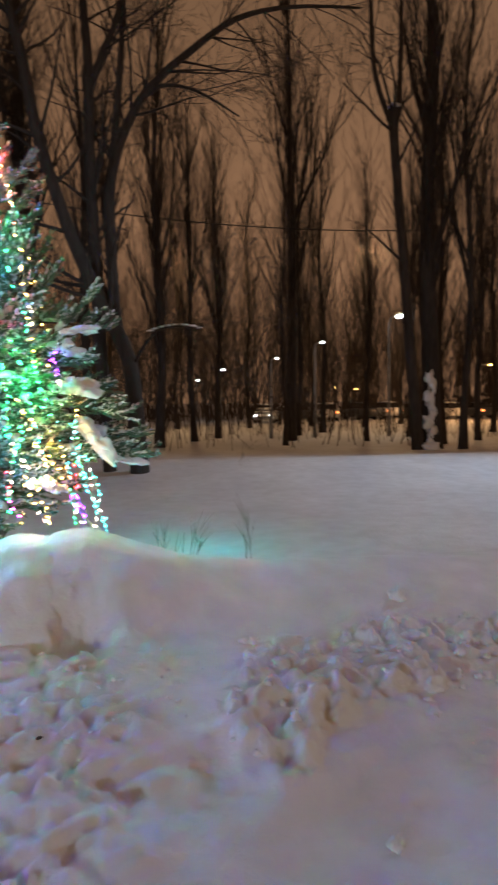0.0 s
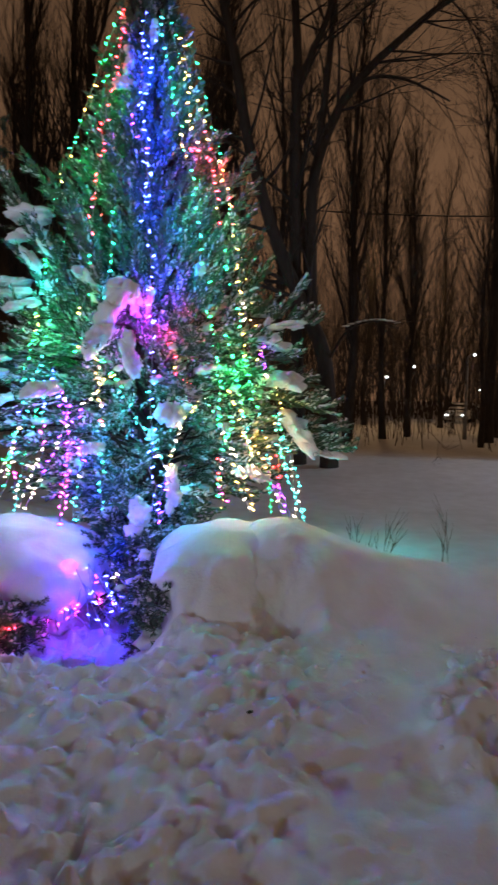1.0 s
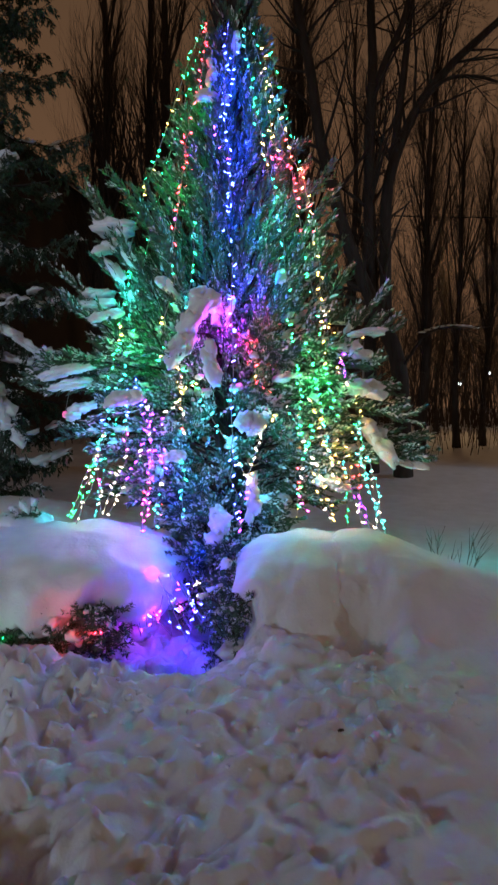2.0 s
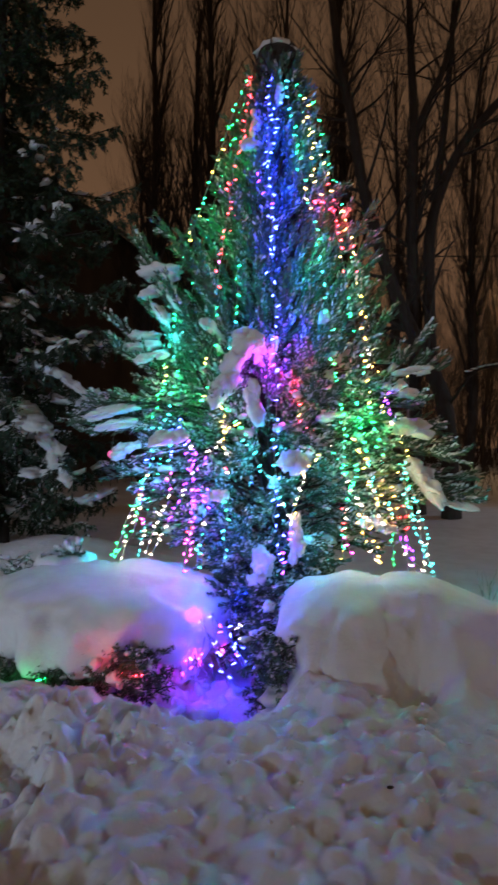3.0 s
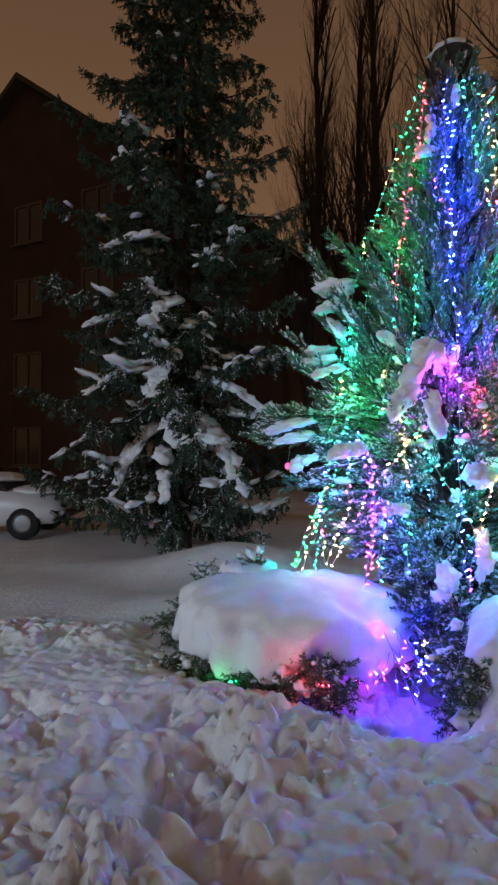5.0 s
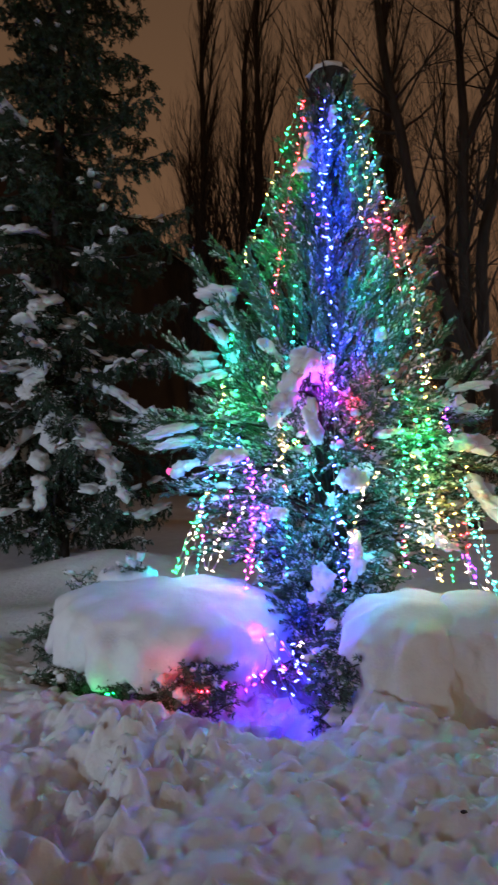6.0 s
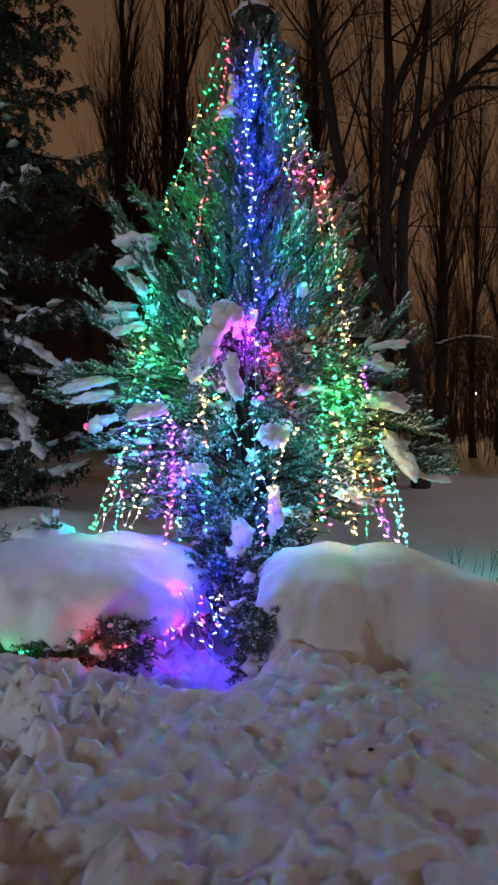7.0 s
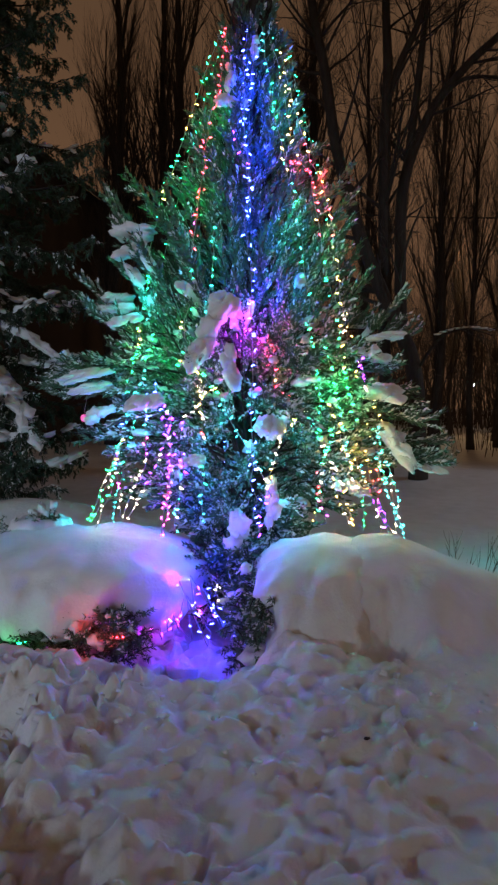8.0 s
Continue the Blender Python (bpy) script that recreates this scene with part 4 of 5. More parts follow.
# ---- bare trees ----
def grow(buf, twigs, p, d, length, r, depth, rnd, upward, spread, kids, sides=6):
    """One limb and, from it, its own limbs; the thinnest go to the twig mesh."""
    n = 5 if depth > 0 else 3
    pts, q, dd = [Vector(p)], Vector(p), Vector(d).normalized()
    for i in range(n):
        dd = (dd + Vector((rnd.uniform(-1, 1), rnd.uniform(-1, 1), rnd.uniform(-1, 1))) * 0.13 + Vector((0, 0, upward * 0.16))).normalized()
        q = q + dd * (length / n)
        pts.append(q)
    radii = [r * (1 - 0.72 * i / n) for i in range(n + 1)]
    (buf if r > 0.012 else twigs).tube(pts, radii, sides if r > 0.03 else 4 if r > 0.010 else 3, False)
    if depth <= 0:
        return
    for i in range(kids[depth - 1]):
        t = rnd.uniform(0.25, 1.0)
        j = min(n - 1, int(t * n))
        o = pts[j].lerp(pts[j + 1], t * n - j)
        ax = (pts[j + 1] - pts[j]).normalized()
        side = ax.cross(Vector((rnd.uniform(-1, 1), rnd.uniform(-1, 1), rnd.uniform(-1, 1)))).normalized()
        nd = ax * math.cos(spread) + side * math.sin(spread)
        grow(buf, twigs, o, nd, length * rnd.uniform(0.40, 0.68), max(0.004, radii[j] * rnd.uniform(0.38, 0.6)), depth - 1, rnd, upward, spread * rnd.uniform(0.85, 1.1), kids, sides)


def poplar_meshes(tall, r, seed):
    """A Lombardy poplar: one straight stem, many steep limbs held close to it."""
    rnd = random.Random(seed)
    trunk, limbs, twigs = Buf(), Buf(), Buf()
    n = 12
    pts = [Vector((0.10 * math.sin(i * 0.9 + seed), 0.10 * math.cos(i * 0.7 + seed), -0.2 + (tall + 0.2) * i / n)) for i in range(n + 1)]
    trunk.tube(pts, [r * 1.35] + [r * (1 - 0.85 * i / n) for i in range(1, n + 1)], 9)
    for i in range(44):
        t = 0.18 + 0.78 * (i + rnd.random()) / 44
        j = min(n - 1, int(t * n))
        o = pts[j].lerp(pts[j + 1], t * n - j)
        a = rnd.uniform(0, 6.283)
        out = Vector((math.cos(a), math.sin(a), 0))
        ang = radians(rnd.uniform(8, 22))
        big = rnd.random() < 0.3
        grow(limbs, twigs, o, out * math.sin(ang) + Vector((0, 0, math.cos(ang))), tall * (0.32 if big else 0.17) * rnd.uniform(0.7, 1.2) * (1.1 - 0.55 * t),
             r * (0.38 if big else 0.18) * (1.1 - 0.6 * t), 2, rnd, 0.55, radians(19), (6, 7), 5)
    return trunk.mesh("trunk", BARK), limbs.mesh("branch", BARK), twigs.mesh("twig", TWIG)


POPLARS = [poplar_meshes(17, 0.20, 61), poplar_meshes(20, 0.27, 62), poplar_meshes(15, 0.15, 63), poplar_meshes(22, 0.34, 64), poplar_meshes(12, 0.13, 65)]


def poplar(kind, x, y, scale=1.0, turn=0.0, snow=False, lean=0.0):
    top = thing("poplar_tree", Matrix.Translation((x, y, ground_z(x, y))) @ pose(0, 0, 0, 0, lean, turn) @ Matrix.Scale(scale, 4), "tall bare poplar standing in snow with steep dark limbs", "tree", "bare trees of the park")
    for name, me in zip(("trunk", "branch", "twig"), POPLARS[kind]):
        tagged(piece(name, me, top), kind="" if name == "trunk" else "stuff")
    return top


def bare_tree(at, stems, seed, label, kids=(7, 6, 4), spread=38, sub=None):
    """stems: lists of (x, y, z, radius) from the ground up; limbs spring from their upper parts."""
    rnd = random.Random(seed)
    stems = [[(x, y, z, 0.72 * r) for x, y, z, r in stem] for stem in stems]
    top = thing("bare_tree", Matrix.Translation(at), label, "tree", "bare trees of the park")
    limbs, twigs = Buf(), Buf()
    for stem in stems:
        trunk = Buf()
        pts = [Vector(q[:3]) for q in stem]
        fine, rad = [], []
        for i in range(len(pts) - 1):
            for k in range(4):
                t = k / 4
                a, b, c, d = pts[max(i - 1, 0)], pts[i], pts[i + 1], pts[min(i + 2, len(pts) - 1)]
                fine.append(0.5 * ((2 * b) + (c - a) * t + (2 * a - 5 * b + 4 * c - d) * t * t + (3 * b - a - 3 * c + d) * t ** 3))
                rad.append(stem[i][3] * (1 - t) + stem[i + 1][3] * t)
        fine.append(pts[-1])
        rad.append(stem[-1][3])
        trunk.tube(fine, rad, 10)
        part("trunk", trunk, BARK, top)
        for i in range(int(len(fine) * (sub or 1.0))):
            t = rnd.uniform(0.36, 1.0)
            j = min(len(fine) - 2, int(t * (len(fine) - 1)))
            ax = (fine[j + 1] - fine[j]).normalized()
            side = ax.cross(Vector((rnd.uniform(-1, 1), rnd.uniform(-1, 1), rnd.uniform(-1, 1)))).normalized()
            ang = radians(rnd.uniform(30, 62))
            grow(limbs, twigs, fine[j], ax * math.cos(ang) + side * math.sin(ang), rnd.uniform(1.2, 2.8), max(0.012, rad[j] * 0.34), 3, rnd, 0.15, radians(spread), (3, 4, 4), 6)
    tagged(part("branch", limbs, BARK, top), kind="stuff")
    tagged(part("twig", twigs, TWIG, top), kind="stuff")
    return top


# the forked old tree behind the decorated one: a leaning stem, two uprights and one that reaches far to the right
TY = 13.6
def tz(x):
    return ground_z(x, TY)


forked = bare_tree((0.0, TY, 0.0), [
    [(0.08, 0, -0.2, 0.32), (0.03, 0, 1.0, 0.27), (-0.12, 0, 2.6, 0.24), (-0.64, 0, 3.75, 0.21), (-1.25, 0, 5.2, 0.19), (-1.82, 0, 7.1, 0.17), (-2.10, 0, 8.7, 0.15), (-2.42, -0.1, 10.2, 0.13), (-2.75, -0.2, 13.0, 0.07)],
    [(-0.55, 0.5, -0.2, 0.22), (-0.68, 0.5, 2.4, 0.19), (-0.76, 0.5, 4.6, 0.18), (-0.83, 0.5, 7.2, 0.17), (-0.80, 0.5, 8.8, 0.15), (-0.88, 0.5, 10.2, 0.12), (-1.0, 0.5, 13.0, 0.07)],
    [(-0.79, 0.5, 8.4, 0.12), (-0.48, 0.5, 9.2, 0.11), (-0.14, 0.4, 10.0, 0.09), (0.25, 0.3, 12.0, 0.05)],
    [(-0.12, 0.2, 2.5, 0.18), (-0.34, 0.4, 3.4, 0.18), (-0.42, 0.5, 4.8, 0.18), (-0.40, 0.5, 6.5, 0.17), (0.08, 0.5, 7.9, 0.14), (0.70, 0.4, 8.7, 0.12), (1.28, 0.3, 9.2, 0.11), (2.36, 0.2, 10.0, 0.085), (3.63, 0.1, 10.35, 0.06), (5.2, 0.0, 10.45, 0.035)],
    [(-0.40, 0.5, 6.3, 0.13), (-0.22, 0.6, 8.0, 0.12), (-0.05, 0.6, 10.0, 0.09), (0.05, 0.6, 12.5, 0.05)],
    [(0.30, 0.45, 8.2, 0.08), (0.75, 0.3, 8.5, 0.06), (1.5, 0.2, 8.4, 0.045), (2.4, 0.1, 7.9, 0.025)],
    [(-0.1, 0.1, 2.3, 0.05), (0.35, -0.5, 3.05, 0.036), (0.85, -0.7, 3.22, 0.026), (1.35, -0.8, 3.08, 0.014)],
], 71, "old forked bare tree leaning out over the snow", sub=0.85)

b = Buf()
for k in range(9):
    t = k / 8
    b.blob((0.32 + 0.98 * t, 13.12 - 0.28 * t, 3.10 + 0.17 * math.sin(0.3 + 2.2 * t)), (0.08, 0.024, 0.022), 0.4, k * 2.3, -0.2, 9, 6, 0.6)
part("snow", b, SNOW, forked, "ridge of snow along a low branch", at=Matrix.Translation((0, -TY, 0)))

# the pair of poplars by the field, one cut back to a burl
poplar(3, 9.85, 19.1, 1.0, 0.0)
pollard = bare_tree((8.6, 18.6, 0.0), [
    [(0.75, 0.2, -0.2, 0.30), (0.45, 0.1, 2.6, 0.24), (0.10, 0.0, 6.0, 0.21), (-0.22, 0.0, 9.6, 0.20), (-0.26, 0, 10.4, 0.24), (-0.27, 0, 10.8, 0.16)],
    [(-0.36, 0, 10.3, 0.12), (-0.85, 0, 11.6, 0.11), (-1.0, 0, 13.2, 0.10), (-1.05, 0, 16, 0.06)],
    [(-0.10, 0, 10.5, 0.12), (-0.02, 0, 12.5, 0.11), (0.0, 0, 16, 0.06)],
], 72, "cut-back poplar with new limbs above a thick burl", sub=0.35)
poplar(2, 10.9, 18.5, 0.95, 80)
poplar(1, 7.4, 27.0, 1.0, 30)
rnd = random.Random(5)
for kind, x, y, s in ((2, 3.0, 27.5, 1.0), (0, 1.3, 24.0, 0.95), (4, 4.6, 30.0, 1.1), (4, 12.2, 22.5, 1.1), (2, 13.6, 28.0, 0.9), (0, 11.0, 33.0, 0.9), (2, 14.8, 24.0, 0.9),
                      (0, -1.4, 25.5, 1.0), (3, -3.6, 26.0, 1.0), (1, -5.4, 23.0, 1.0), (0, -7.0, 25.5, 1.1), (3, -8.8, 24.0, 1.0), (1, -10.3, 26.0, 1.05), (3, -11.9, 25.0, 1.0), (2, -13.4, 28.0, 1.2),
                      (0, 2.0, 33.0, 1.0), (2, 5.6, 36.0, 1.0), (4, 9.0, 31.0, 1.2), (4, 6.2, 24.0, 0.8), (4, 10.2, 25.0, 0.9),
                      (1, 17.0, 33.0, 0.9), (2, -0.6, 30.0, 1.1), (0, -4.6, 33.0, 1.2), (2, 15.6, 38.0, 0.9), (4, 8.2, 40.0, 1.2), (4, 12.8, 41.0, 1.1), (4, 3.8, 42.0, 1.2), (2, -9.5, 35.0, 1.2), (0, -14.8, 33.0, 1.1), (2, 19.5, 30.0, 1.0), (4, 20.0, 42.0, 1.2)):
    poplar(kind, x, y, s, rnd.uniform(0, 360), lean=rnd.uniform(-1.2, 1.2))

b = Buf()
b.blob((8.33 - 8.6, 18.6 - 18.6, 10.78), (0.20, 0.20, 0.12), 0.3, 3.0, 0, 12, 8)
part("snow", b, SNOW, pollard, "cap of snow on the burl")

# snow plastered on the poplar's foot
b = Buf()
for k in range(8):
    b.blob((9.76 + 0.09 * math.sin(k * 2.3), 18.77, 0.30 + 0.29 * k), (0.15 + 0.05 * math.sin(k * 4), 0.06, 0.24), 0.7, k * 3.1, 0, 10, 8, 1.0)
b.blob((9.75, 18.72, 0.05), (0.36, 0.30, 0.22), 0.3, 2.2, 0, 14, 8)
tagged(part("trunk_snow", b, SNOW), "wind-blown snow stuck to a poplar's trunk", "snow")


# undergrowth between the trunks
def undergrowth(n, x0, x1, y0, y1, tall, seed, thick=1.0):
    rnd, limbs = random.Random(seed), Buf()
    for i in range(n):
        x, y = rnd.uniform(x0, x1), rnd.uniform(y0, y1)
        p, d = Vector((x, y, ground_z(x, y) - 0.05)), Vector((rnd.uniform(-.25, .25), rnd.uniform(-.2, .2), 1))
        grow(limbs, limbs, p, d, tall * rnd.uniform(0.5, 1.2), thick * rnd.uniform(0.010, 0.022), 1 if rnd.random() < 0.75 else 2, rnd, 0.3, radians(26), (5, 6), 4)
    return limbs


for label, args in (("thicket of bare saplings among the park trees", (420, -16, 24, 21, 34, 2.6, 81)), ("dark thicket of bare brush behind the field", (300, -16, 16, 30, 46, 4.5, 82)), ("tall dark brush far behind the poplars", (300, -14, 24, 33, 52, 9.0, 83)), ("far dark belt of bare woods", (1300, -34, 56, 54, 76, 12.0, 84, 4.0))):
    tagged(part("undergrowth", undergrowth(*args), TWIG), label, "undergrowth", kind="stuff")


# ---- the house beyond the spruce ----
def house():
    top = thing("apartment_building", pose(-20.2, 16.6, -0.2), "dark plastered apartment building with a pitched roof", "building")
    w, d, eave, ridge = 6.0, 16.0, 11.6, 15.9
    b = Buf()
    b.v += [(-w, 0, 0), (w, 0, 0), (w, 0, eave), (0, 0, ridge), (-w, 0, eave), (-w, d, 0), (w, d, 0), (w, d, eave), (0, d, ridge), (-w, d, eave)]
    b.f += [(0, 1, 2, 3, 4), (6, 5, 9, 8, 7), (1, 6, 7, 2), (5, 0, 4, 9), (0, 5, 6, 1)]
    part("wall", b, BRICK_WALL, top, smooth=False)
    for sgn in (-1, 1):
        r = Buf()
        x1, z1 = sgn * (w + 0.5), eave - 0.36
        for y in (-0.5, d + 0.5):
            r.v += [(0, y, ridge + 0.05), (x1, y, z1 + 0.05), (x1, y, z1 + 0.25), (0, y, ridge + 0.27)]
        r.f += [(0, 1, 2, 3), (7, 6, 5, 4), (3, 2, 6, 7), (0, 4, 5, 1), (1, 5, 6, 2), (0, 3, 7, 4)]
        part("roof", r, ROOFING, top, smooth=False)
    win = Buf()
    for x0, z0, x1, z1 in ((-0.75, 0, 0.75, 0.09), (-0.75, 1.41, 0.75, 1.5), (-0.75, 0.09, -0.66, 1.41), (0.66, 0.09, 0.75, 1.41), (-0.045, 0.09, 0.045, 1.41)):
        win.box(x0, -0.06, z0, x1, 0.02, z1)
    wm = win.mesh("window", FRAME_PAINT, False)
    pb = Buf()
    pb.box(-0.66, -0.02, 0.09, 0.66, 0.0, 1.41)
    pm = pb.mesh("pane", DARK_GLASS, False)
    sb = Buf()
    sb.box(-0.85, -0.16, -0.07, 0.85, -0.004, -0.004)
    sm = sb.mesh("sill", FRAME_PAINT, False)
    for floor in range(4):
        for x in (-3.6, 0.2, 3.7):
            m = Matrix.Translation((x, -0.004, 1.2 + 2.85 * floor))
            o = piece("window", wm, top, at=m)
            piece("pane", pm, o)
            piece("sill", sm, o)
    return top


house()


def long_block():
    """A long flat-roofed block of flats behind the poplars, its front towards the park."""
    w, d, tall = 20.0, 10.0, 13.2
    top = thing("apartment_building", pose(-30.8, 35.0, -0.2), "long brown rendered block of flats behind bare poplars", "building")
    b = Buf()
    b.box(0, 0, 0, w, d, tall)
    part("wall", b, BROWN_WALL, top, smooth=False)
    b = Buf()
    b.box(-0.3, -0.3, tall, w + 0.3, d + 0.3, tall + 0.25)
    part("roof", b, ROOFING, top, smooth=False)
    frame_buf = Buf()
    for x0, z0, x1, z1 in ((-0.7, 0, 0.7, 0.08), (-0.7, 1.37, 0.7, 1.45), (-0.7, 0.08, -0.62, 1.37), (0.62, 0.08, 0.7, 1.37), (-0.04, 0.08, 0.04, 1.37)):
        frame_buf.box(x0, -0.06, z0, x1, 0.0, z1)
    wm = frame_buf.mesh("window", FRAME_PAINT, False)
    glass = Buf()
    glass.box(-0.62, -0.02, 0.08, 0.62, -0.004, 1.37)
    pm = glass.mesh("pane", DARK_GLASS, False)
    for storey in range(4):
        for k in range(6):
            o = piece("window", wm, top, at=Matrix.Translation((1.8 + 3.25 * k, -0.004, 1.5 + 3.0 * storey)))
            piece("pane", pm, o)
    return top


long_block()


# ---- vehicles ----
def car(at, paint, label, lit=None, snowy=False):
    """A parked saloon, nose towards its own +x."""
    top = thing("car", at, label, "car", "parked cars")
    sect = [(-2.05, 0.42, 0.80), (-1.95, 0.32, 0.95), (-1.3, 0.26, 1.00), (-0.6, 0.24, 0.98), (0.6, 0.24, 0.96), (1.2, 0.26, 0.92), (1.85, 0.30, 0.78), (2.08, 0.42, 0.62)]
    b = Buf()
    for x, z0, z1 in sect:
        for y, z in ((-0.74, z0), (-0.84, z0 + 0.14), (-0.84, z1 - 0.22), (-0.76, z1 - 0.03), (0, z1 + 0.03), (0.76, z1 - 0.03), (0.84, z1 - 0.22), (0.84, z0 + 0.14), (0.74, z0)):
            b.v.append((x, y, z))
    for i in range(len(sect) - 1):
        for k in range(9):
            b.f.append((i * 9 + k, i * 9 + (k + 1) % 9, (i + 1) * 9 + (k + 1) % 9, (i + 1) * 9 + k))
    b.f += [tuple(reversed(range(9))), tuple(range(63, 72))]
    body = part("body", b, paint, top)
    g = Buf()
    for x, z, y in ((-1.75, 0.96, 0.70), (-1.05, 1.40, 0.58), (0.15, 1.44, 0.58), (0.98, 0.94, 0.70)):
        g.v += [(x, -y, z), (x, y, z), (x, -y * 1.04, 0.90), (x, y * 1.04, 0.90)]
    for i in range(3):
        o = i * 4
        g.f += [(o, o + 4, o + 5, o + 1), (o + 2, o + 6, o + 4, o), (o + 1, o + 5, o + 7, o + 3)]
    part("cabin_glass", g, DARK_GLASS, top, smooth=False)
    roof = Buf()
    roof.blob((-0.45, 0, 1.41), (0.80, 0.62, 0.10 if snowy else 0.05), 0.08, 2.0, 0, 16, 8, 0.3)
    part("roof", roof, SNOW if snowy else paint, top, "thick cap of snow" if snowy else "")
    if snowy:
        s = Buf()
        s.blob((1.42, 0, 0.88), (0.66, 0.74, 0.13), 0.10, 5.0, 0, 18, 9, 0.3)
        part("hood_snow", s, SNOW, top, "snow lying on the hood")
        s = Buf()
        s.blob((0.62, 0, 1.12), (0.45, 0.62, 0.14), 0.12, 7.0, 0, 18, 9, 0.5)
        part("windscreen_snow", s, SNOW, top)
    tyre, rim = Buf(), Buf()
    tyre.tube([(0, y, 0) for y in (-0.10, -0.08, 0.08, 0.10)], [0.26, 0.315, 0.315, 0.26], 18)
    rim.tube([(0, y, 0) for y in (-0.115, -0.102)], [0.14, 0.20], 14)
    tm, rm = tyre.mesh("tyre", RUBBER), rim.mesh("rim", STEEL)
    for x in (-1.32, 1.32):
        for y in (-0.75, 0.75):
            wheel = piece("wheel", tm, top, at=pose(x, y, 0.315, 0, 0, 0 if y < 0 else 180))
            piece("rim", rm, wheel)
    for y in (-0.58, 0.58):
        h = Buf()
        h.blob((2.02, y, 0.60), (0.07, 0.17, 0.09), 0.05, 1.0, 0, 10, 7, 1.0)
        part("headlight", h, HEADLIGHT if lit == "head" else DARK_GLASS, top)
        h = Buf()
        h.blob((-2.03, y, 0.74), (0.05, 0.15, 0.09), 0.05, 1.0, 0, 10, 7, 1.0)
        part("tail_light", h, TAILLIGHT if lit == "tail" else DARK_GLASS, top)
    return top


car(pose(-11.95, 8.05, ground_z(-12.4, 7.8) + 0.02, 0, 0, 29.7), PAINT_LIGHT, "pale parked car under snow beside a drift", None, True)
for i, (x, y, turn, paint, lit) in enumerate(((11.6, 49.0, 250, PAINT_LIGHT, "head"), (14.2, 50.0, 95, PAINT_DARK, None), (17.0, 50.5, 85, PAINT_LIGHT, "tail"), (20.0, 50.0, 92, PAINT_DARK, None), (22.8, 51.0, 88, PAINT_LIGHT, "tail"),
                                              (25.6, 50.0, 268, PAINT_DARK, "head"), (28.4, 50.5, 90, PAINT_LIGHT, None), (31.4, 51.0, 94, PAINT_DARK, "tail"))):
    car(pose(x, y, ground_z(x, y), 0, 0, turn), paint, ("pale" if paint is PAINT_LIGHT else "dark") + " car parked beyond the trees" + (" with its lights on" if lit else ""), lit, paint is PAINT_LIGHT)


# ---- street lamps ----
def street_lamp(x, y, head, amber, facing=180.0, label=""):
    z0 = ground_z(x, y)
    top = thing("street_lamp", pose(x, y, z0, 0, 0, facing), label or ("amber" if amber else "white") + " street lamp shining on a steel pole", "street lamp", "street lamps beyond the trees")
    tall = head - z0
    p = Buf()
    p.tube([(0, 0, -0.1), (0, 0, 0.9), (0, 0, 0.95), (0, 0, tall - 0.3), (0.0, 0.1, tall + 0.02), (0, 0.55, tall + 0.10), (0, 0.9, tall + 0.11)], [0.10, 0.095, 0.07, 0.055, 0.04, 0.032, 0.03], 9)
    part("pole", p, STEEL, top)
    h = Buf()
    k = 0.45 if head < 4.4 and y < 35 else 1.0
    h.blob((0, 1.15, tall + 0.10), (0.14 * k, 0.36 * k, 0.09 * k), 0.04, 3.0, 0, 14, 8, 0.6)
    part("housing", h, STEEL, top)
    g = Buf()
    g.blob((0, 1.17, tall + 0.10 - 0.08 * k), (0.14 * k, 0.30 * k, 0.08 * k), 0.02, 3.0, 0, 14, 8, 1.2)
    part("lamp_glass", g, LAMP_AMBER if amber else LAMP_WHITE, top)
    return top


for x, y, h, amber in ((6.94, 29.0, 3.55, False), (9.14, 29.0, 4.30, False), (13.0, 29.0, 5.6, False), (17.85, 29.0, 3.25, True), (9.0, 55.0, 4.4, False), (7.2, 58.0, 3.6, False),
                       # the two near x -17 stand in for lit windows of the brown block
                       (-0.9, 30.0, 4.7, True), (-17.0, 26.0, 11.6, True), (-17.4, 27.0, 8.1, False), (21.0, 60.0, 2.9, True), (24.0, 62.0, 2.8, True), (16.5, 62.0, 2.6, False)):
    street_lamp(x, y, h, amber)


# ---- overhead line, weeds, lumps ----
b = Buf()
b.tube([Vector((-8 + 30 * t, 24.0, 9.6 - 1.3 * 4 * t * (1 - t) + 0.2 * t)) for t in [i / 24 for i in range(25)]], [0.022] * 25, 5)
tagged(part("overhead_cable", b, CABLE), "slack dark overhead cable between the trees", "cable")


def weed(x, y, tall, seed, stems=3):
    rnd, b = random.Random(seed), Buf()
    for i in range(stems):
        grow(b, b, (x + rnd.uniform(-.06, .06), y + rnd.uniform(-.06, .06), ground_z(x, y) - 0.03), (rnd.uniform(-.3, .3), rnd.uniform(-.2, .2), 1), tall * rnd.uniform(0.6, 1.0), 0.0045, 1, rnd, 0.2, radians(24), (4,), 4)
    tagged(part("dry_weed", b, DRY), "thin dry weed stalks standing out of the snow", "weed", "dry weeds")


for i, (x, y, t, n) in enumerate(((0.92, 6.4, 0.62, 3), (0.12, 6.3, 0.30, 3), (0.30, 6.5, 0.55, 4), (0.02, 6.9, 0.5, 3))):
    weed(x, y, t, 90 + i, n)


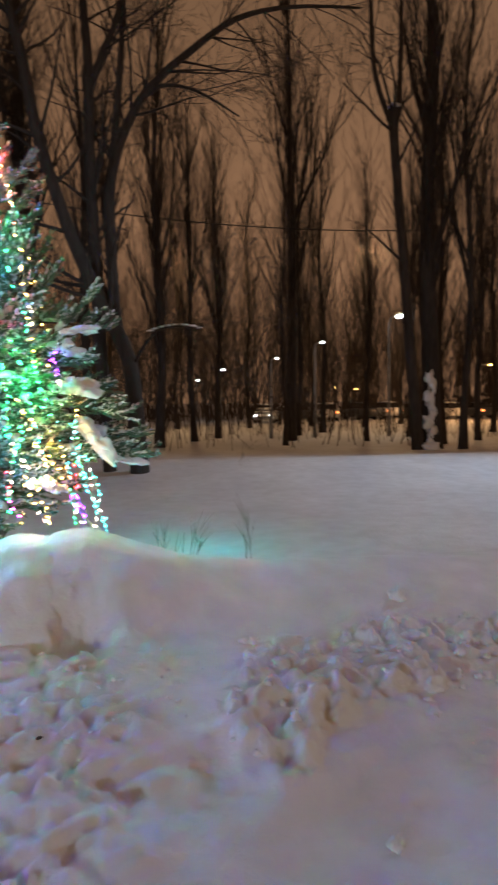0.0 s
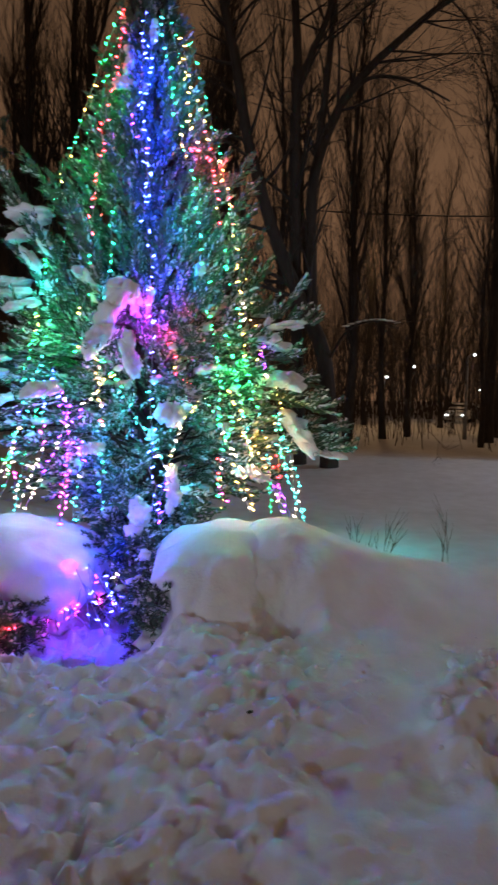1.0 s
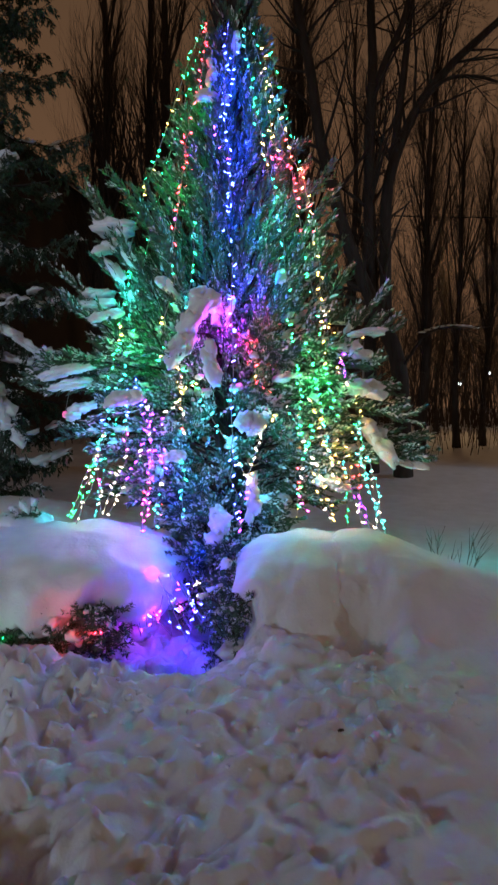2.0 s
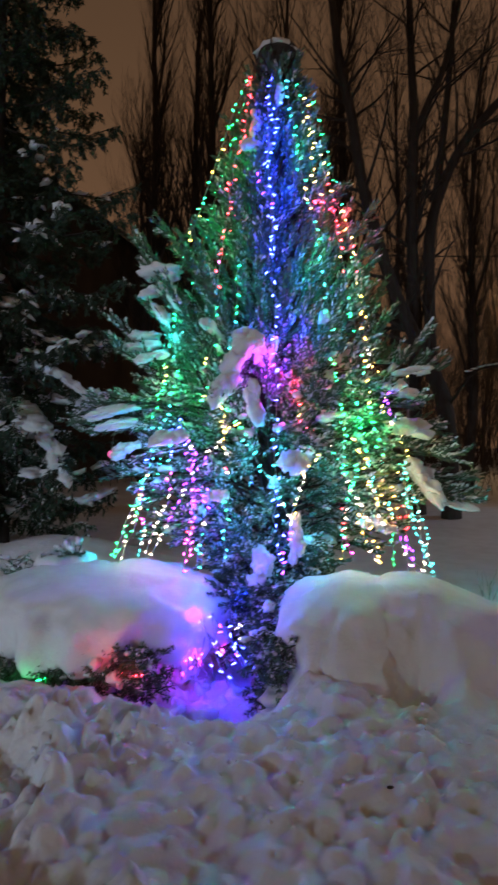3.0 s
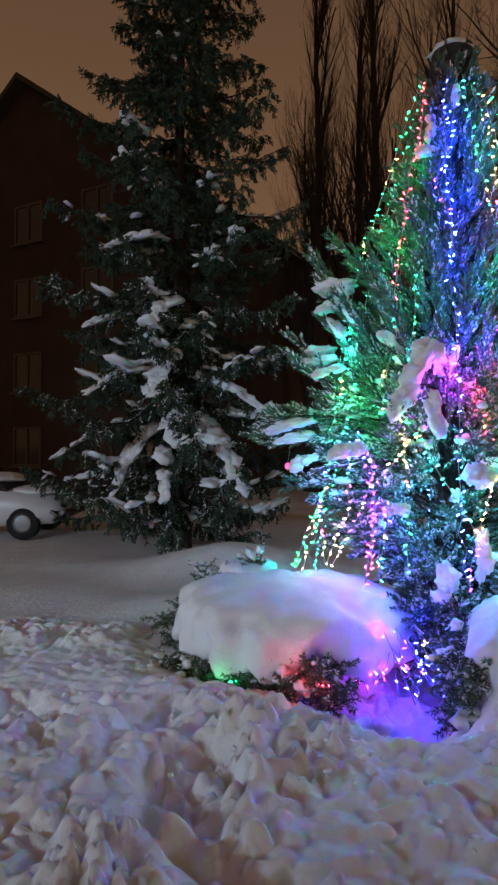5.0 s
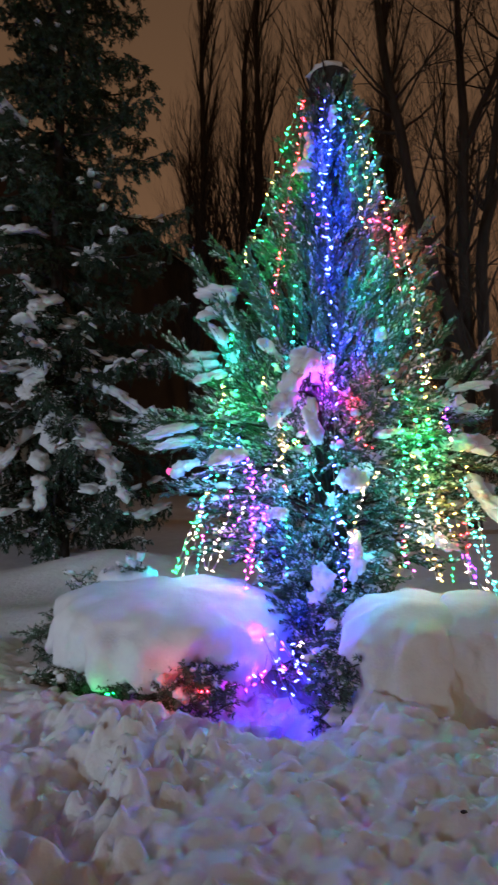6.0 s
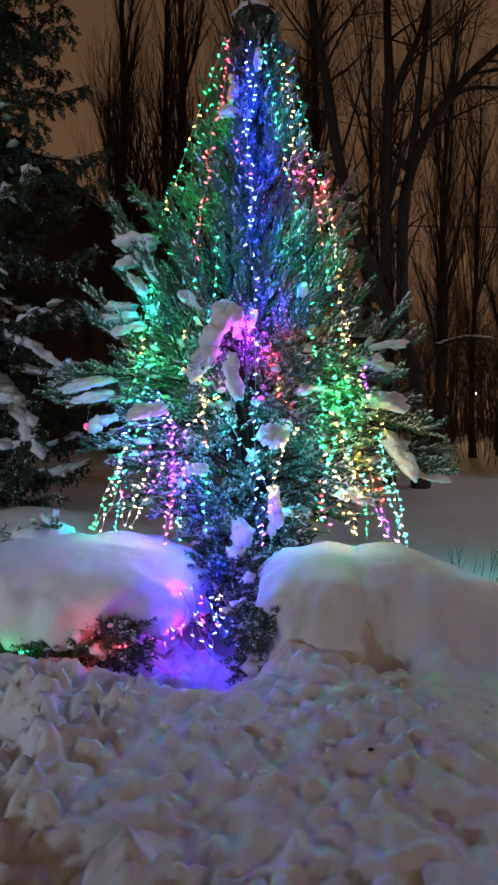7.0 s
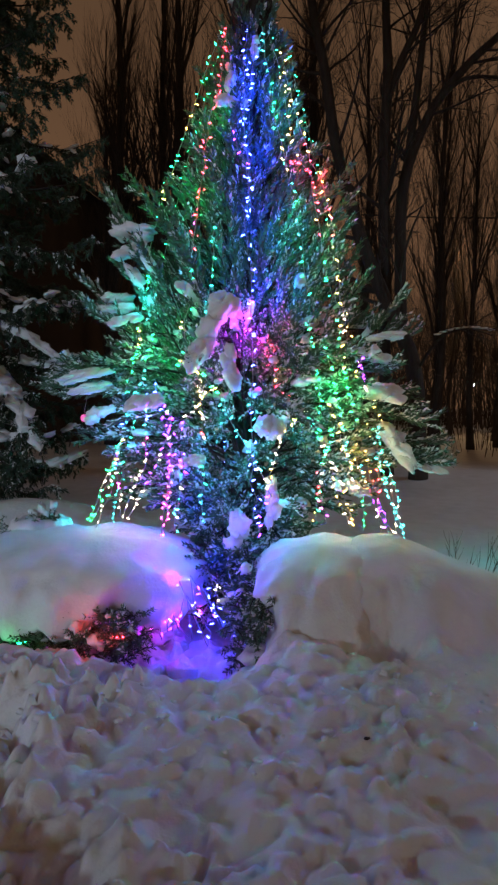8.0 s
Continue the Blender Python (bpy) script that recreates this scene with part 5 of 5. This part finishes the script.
def snow_lumps(n, x0, x1, y0, y1, size, seed):
    rnd, b = random.Random(seed), Buf()
    for i in range(n):
        x, y = rnd.uniform(x0, x1), rnd.uniform(y0, y1)
        if rnd.random() > 0.5 + 0.5 * float(vnoise(np.array([x]), np.array([y]), 0.5, 3.0)[0]) + 0.15:
            continue
        s = size * rnd.uniform(0.4, 1.0) ** 1.6
        b.blob((x, y, ground_z(x, y) + s * 0.15), (s * rnd.uniform(0.8, 1.5), s * rnd.uniform(0.7, 1.1), s * 0.7), 0.5, rnd.uniform(0, 99), rnd.uniform(0, 6), 8, 6, 0.8)
    return b


for args in ((150, 0.2, 2.3, 2.4, 3.8, 0.045, 91), (150, -2.4, 0.1, 2.2, 3.5, 0.022, 92), (90, -4.4, -1.8, 2.2, 3.6, 0.025, 93)):
    tagged(part("snow_crumbs", snow_lumps(*args), SNOW), "scattered crumbs of broken snow on the bank", "snow", kind="stuff")
for i, (x, y, s) in enumerate(((1.14, 2.69, 0.055), (0.47, 1.74, 0.034), (1.55, 4.0, 0.06), (1.35, 3.6, 0.05), (0.62, 3.2, 0.05))):
    b = Buf()
    b.blob((0, 0, 0), (s * 1.2, s * 0.8, s * 0.8), 0.4, i * 7.0, i, 14, 10, 0.8)
    tagged(part("snow_lump", b, SNOW, at=Matrix.Translation((x, y, ground_z(x, y) + s * 0.3))), "broken lump of hard snow lying on the bank", "snow", "loose lumps of snow")
rnd = random.Random(17)
for i in range(22):
    x, y, w = rnd.uniform(-2.75, -1.55), rnd.uniform(3.55, 4.45), rnd.uniform(0.04, 0.12)
    b = Buf()
    b.blob((0, 0, 0), (w * 1.2, w, w * 0.75), 0.55, i * 3.3, i, 12, 9, 0.7)
    tagged(part("snow_lump", b, SNOW, at=Matrix.Translation((x, y, ground_z(x, y) + w * 0.2))), "lump of snow in the hollow at the tree's foot", "snow", "lumps of snow in the hollow")
b = Buf()
b.blob((0, 0, 0), (0.016, 0.010, 0.006), 0.3, 1, 0.4, 10, 6, 1.0)
tagged(part("bark_chip", b, BARK, at=Matrix.Translation((-0.843, 2.526, ground_z(-0.843, 2.526) + 0.006))), "small dark chip of bark lying on snow", "debris")
b = Buf()
b.blob((0, 0, 0), (0.035, 0.035, 0.04), 0.05, 1, 0, 12, 8, 1.0)
pink = part("glass_bauble", b, BAUBLE, at=Matrix.Translation((-3.98, 6.15, 1.50)))
tagged(pink, "small glowing pink bauble hanging from a bough", "ornament")
cord = Buf()
cord.tube([(0, 0, 0.035), (0.03, 0, 0.20), (0.10, 0, 0.34)], [0.002] * 3, 4)
part("cord", cord, WIRE, pink)
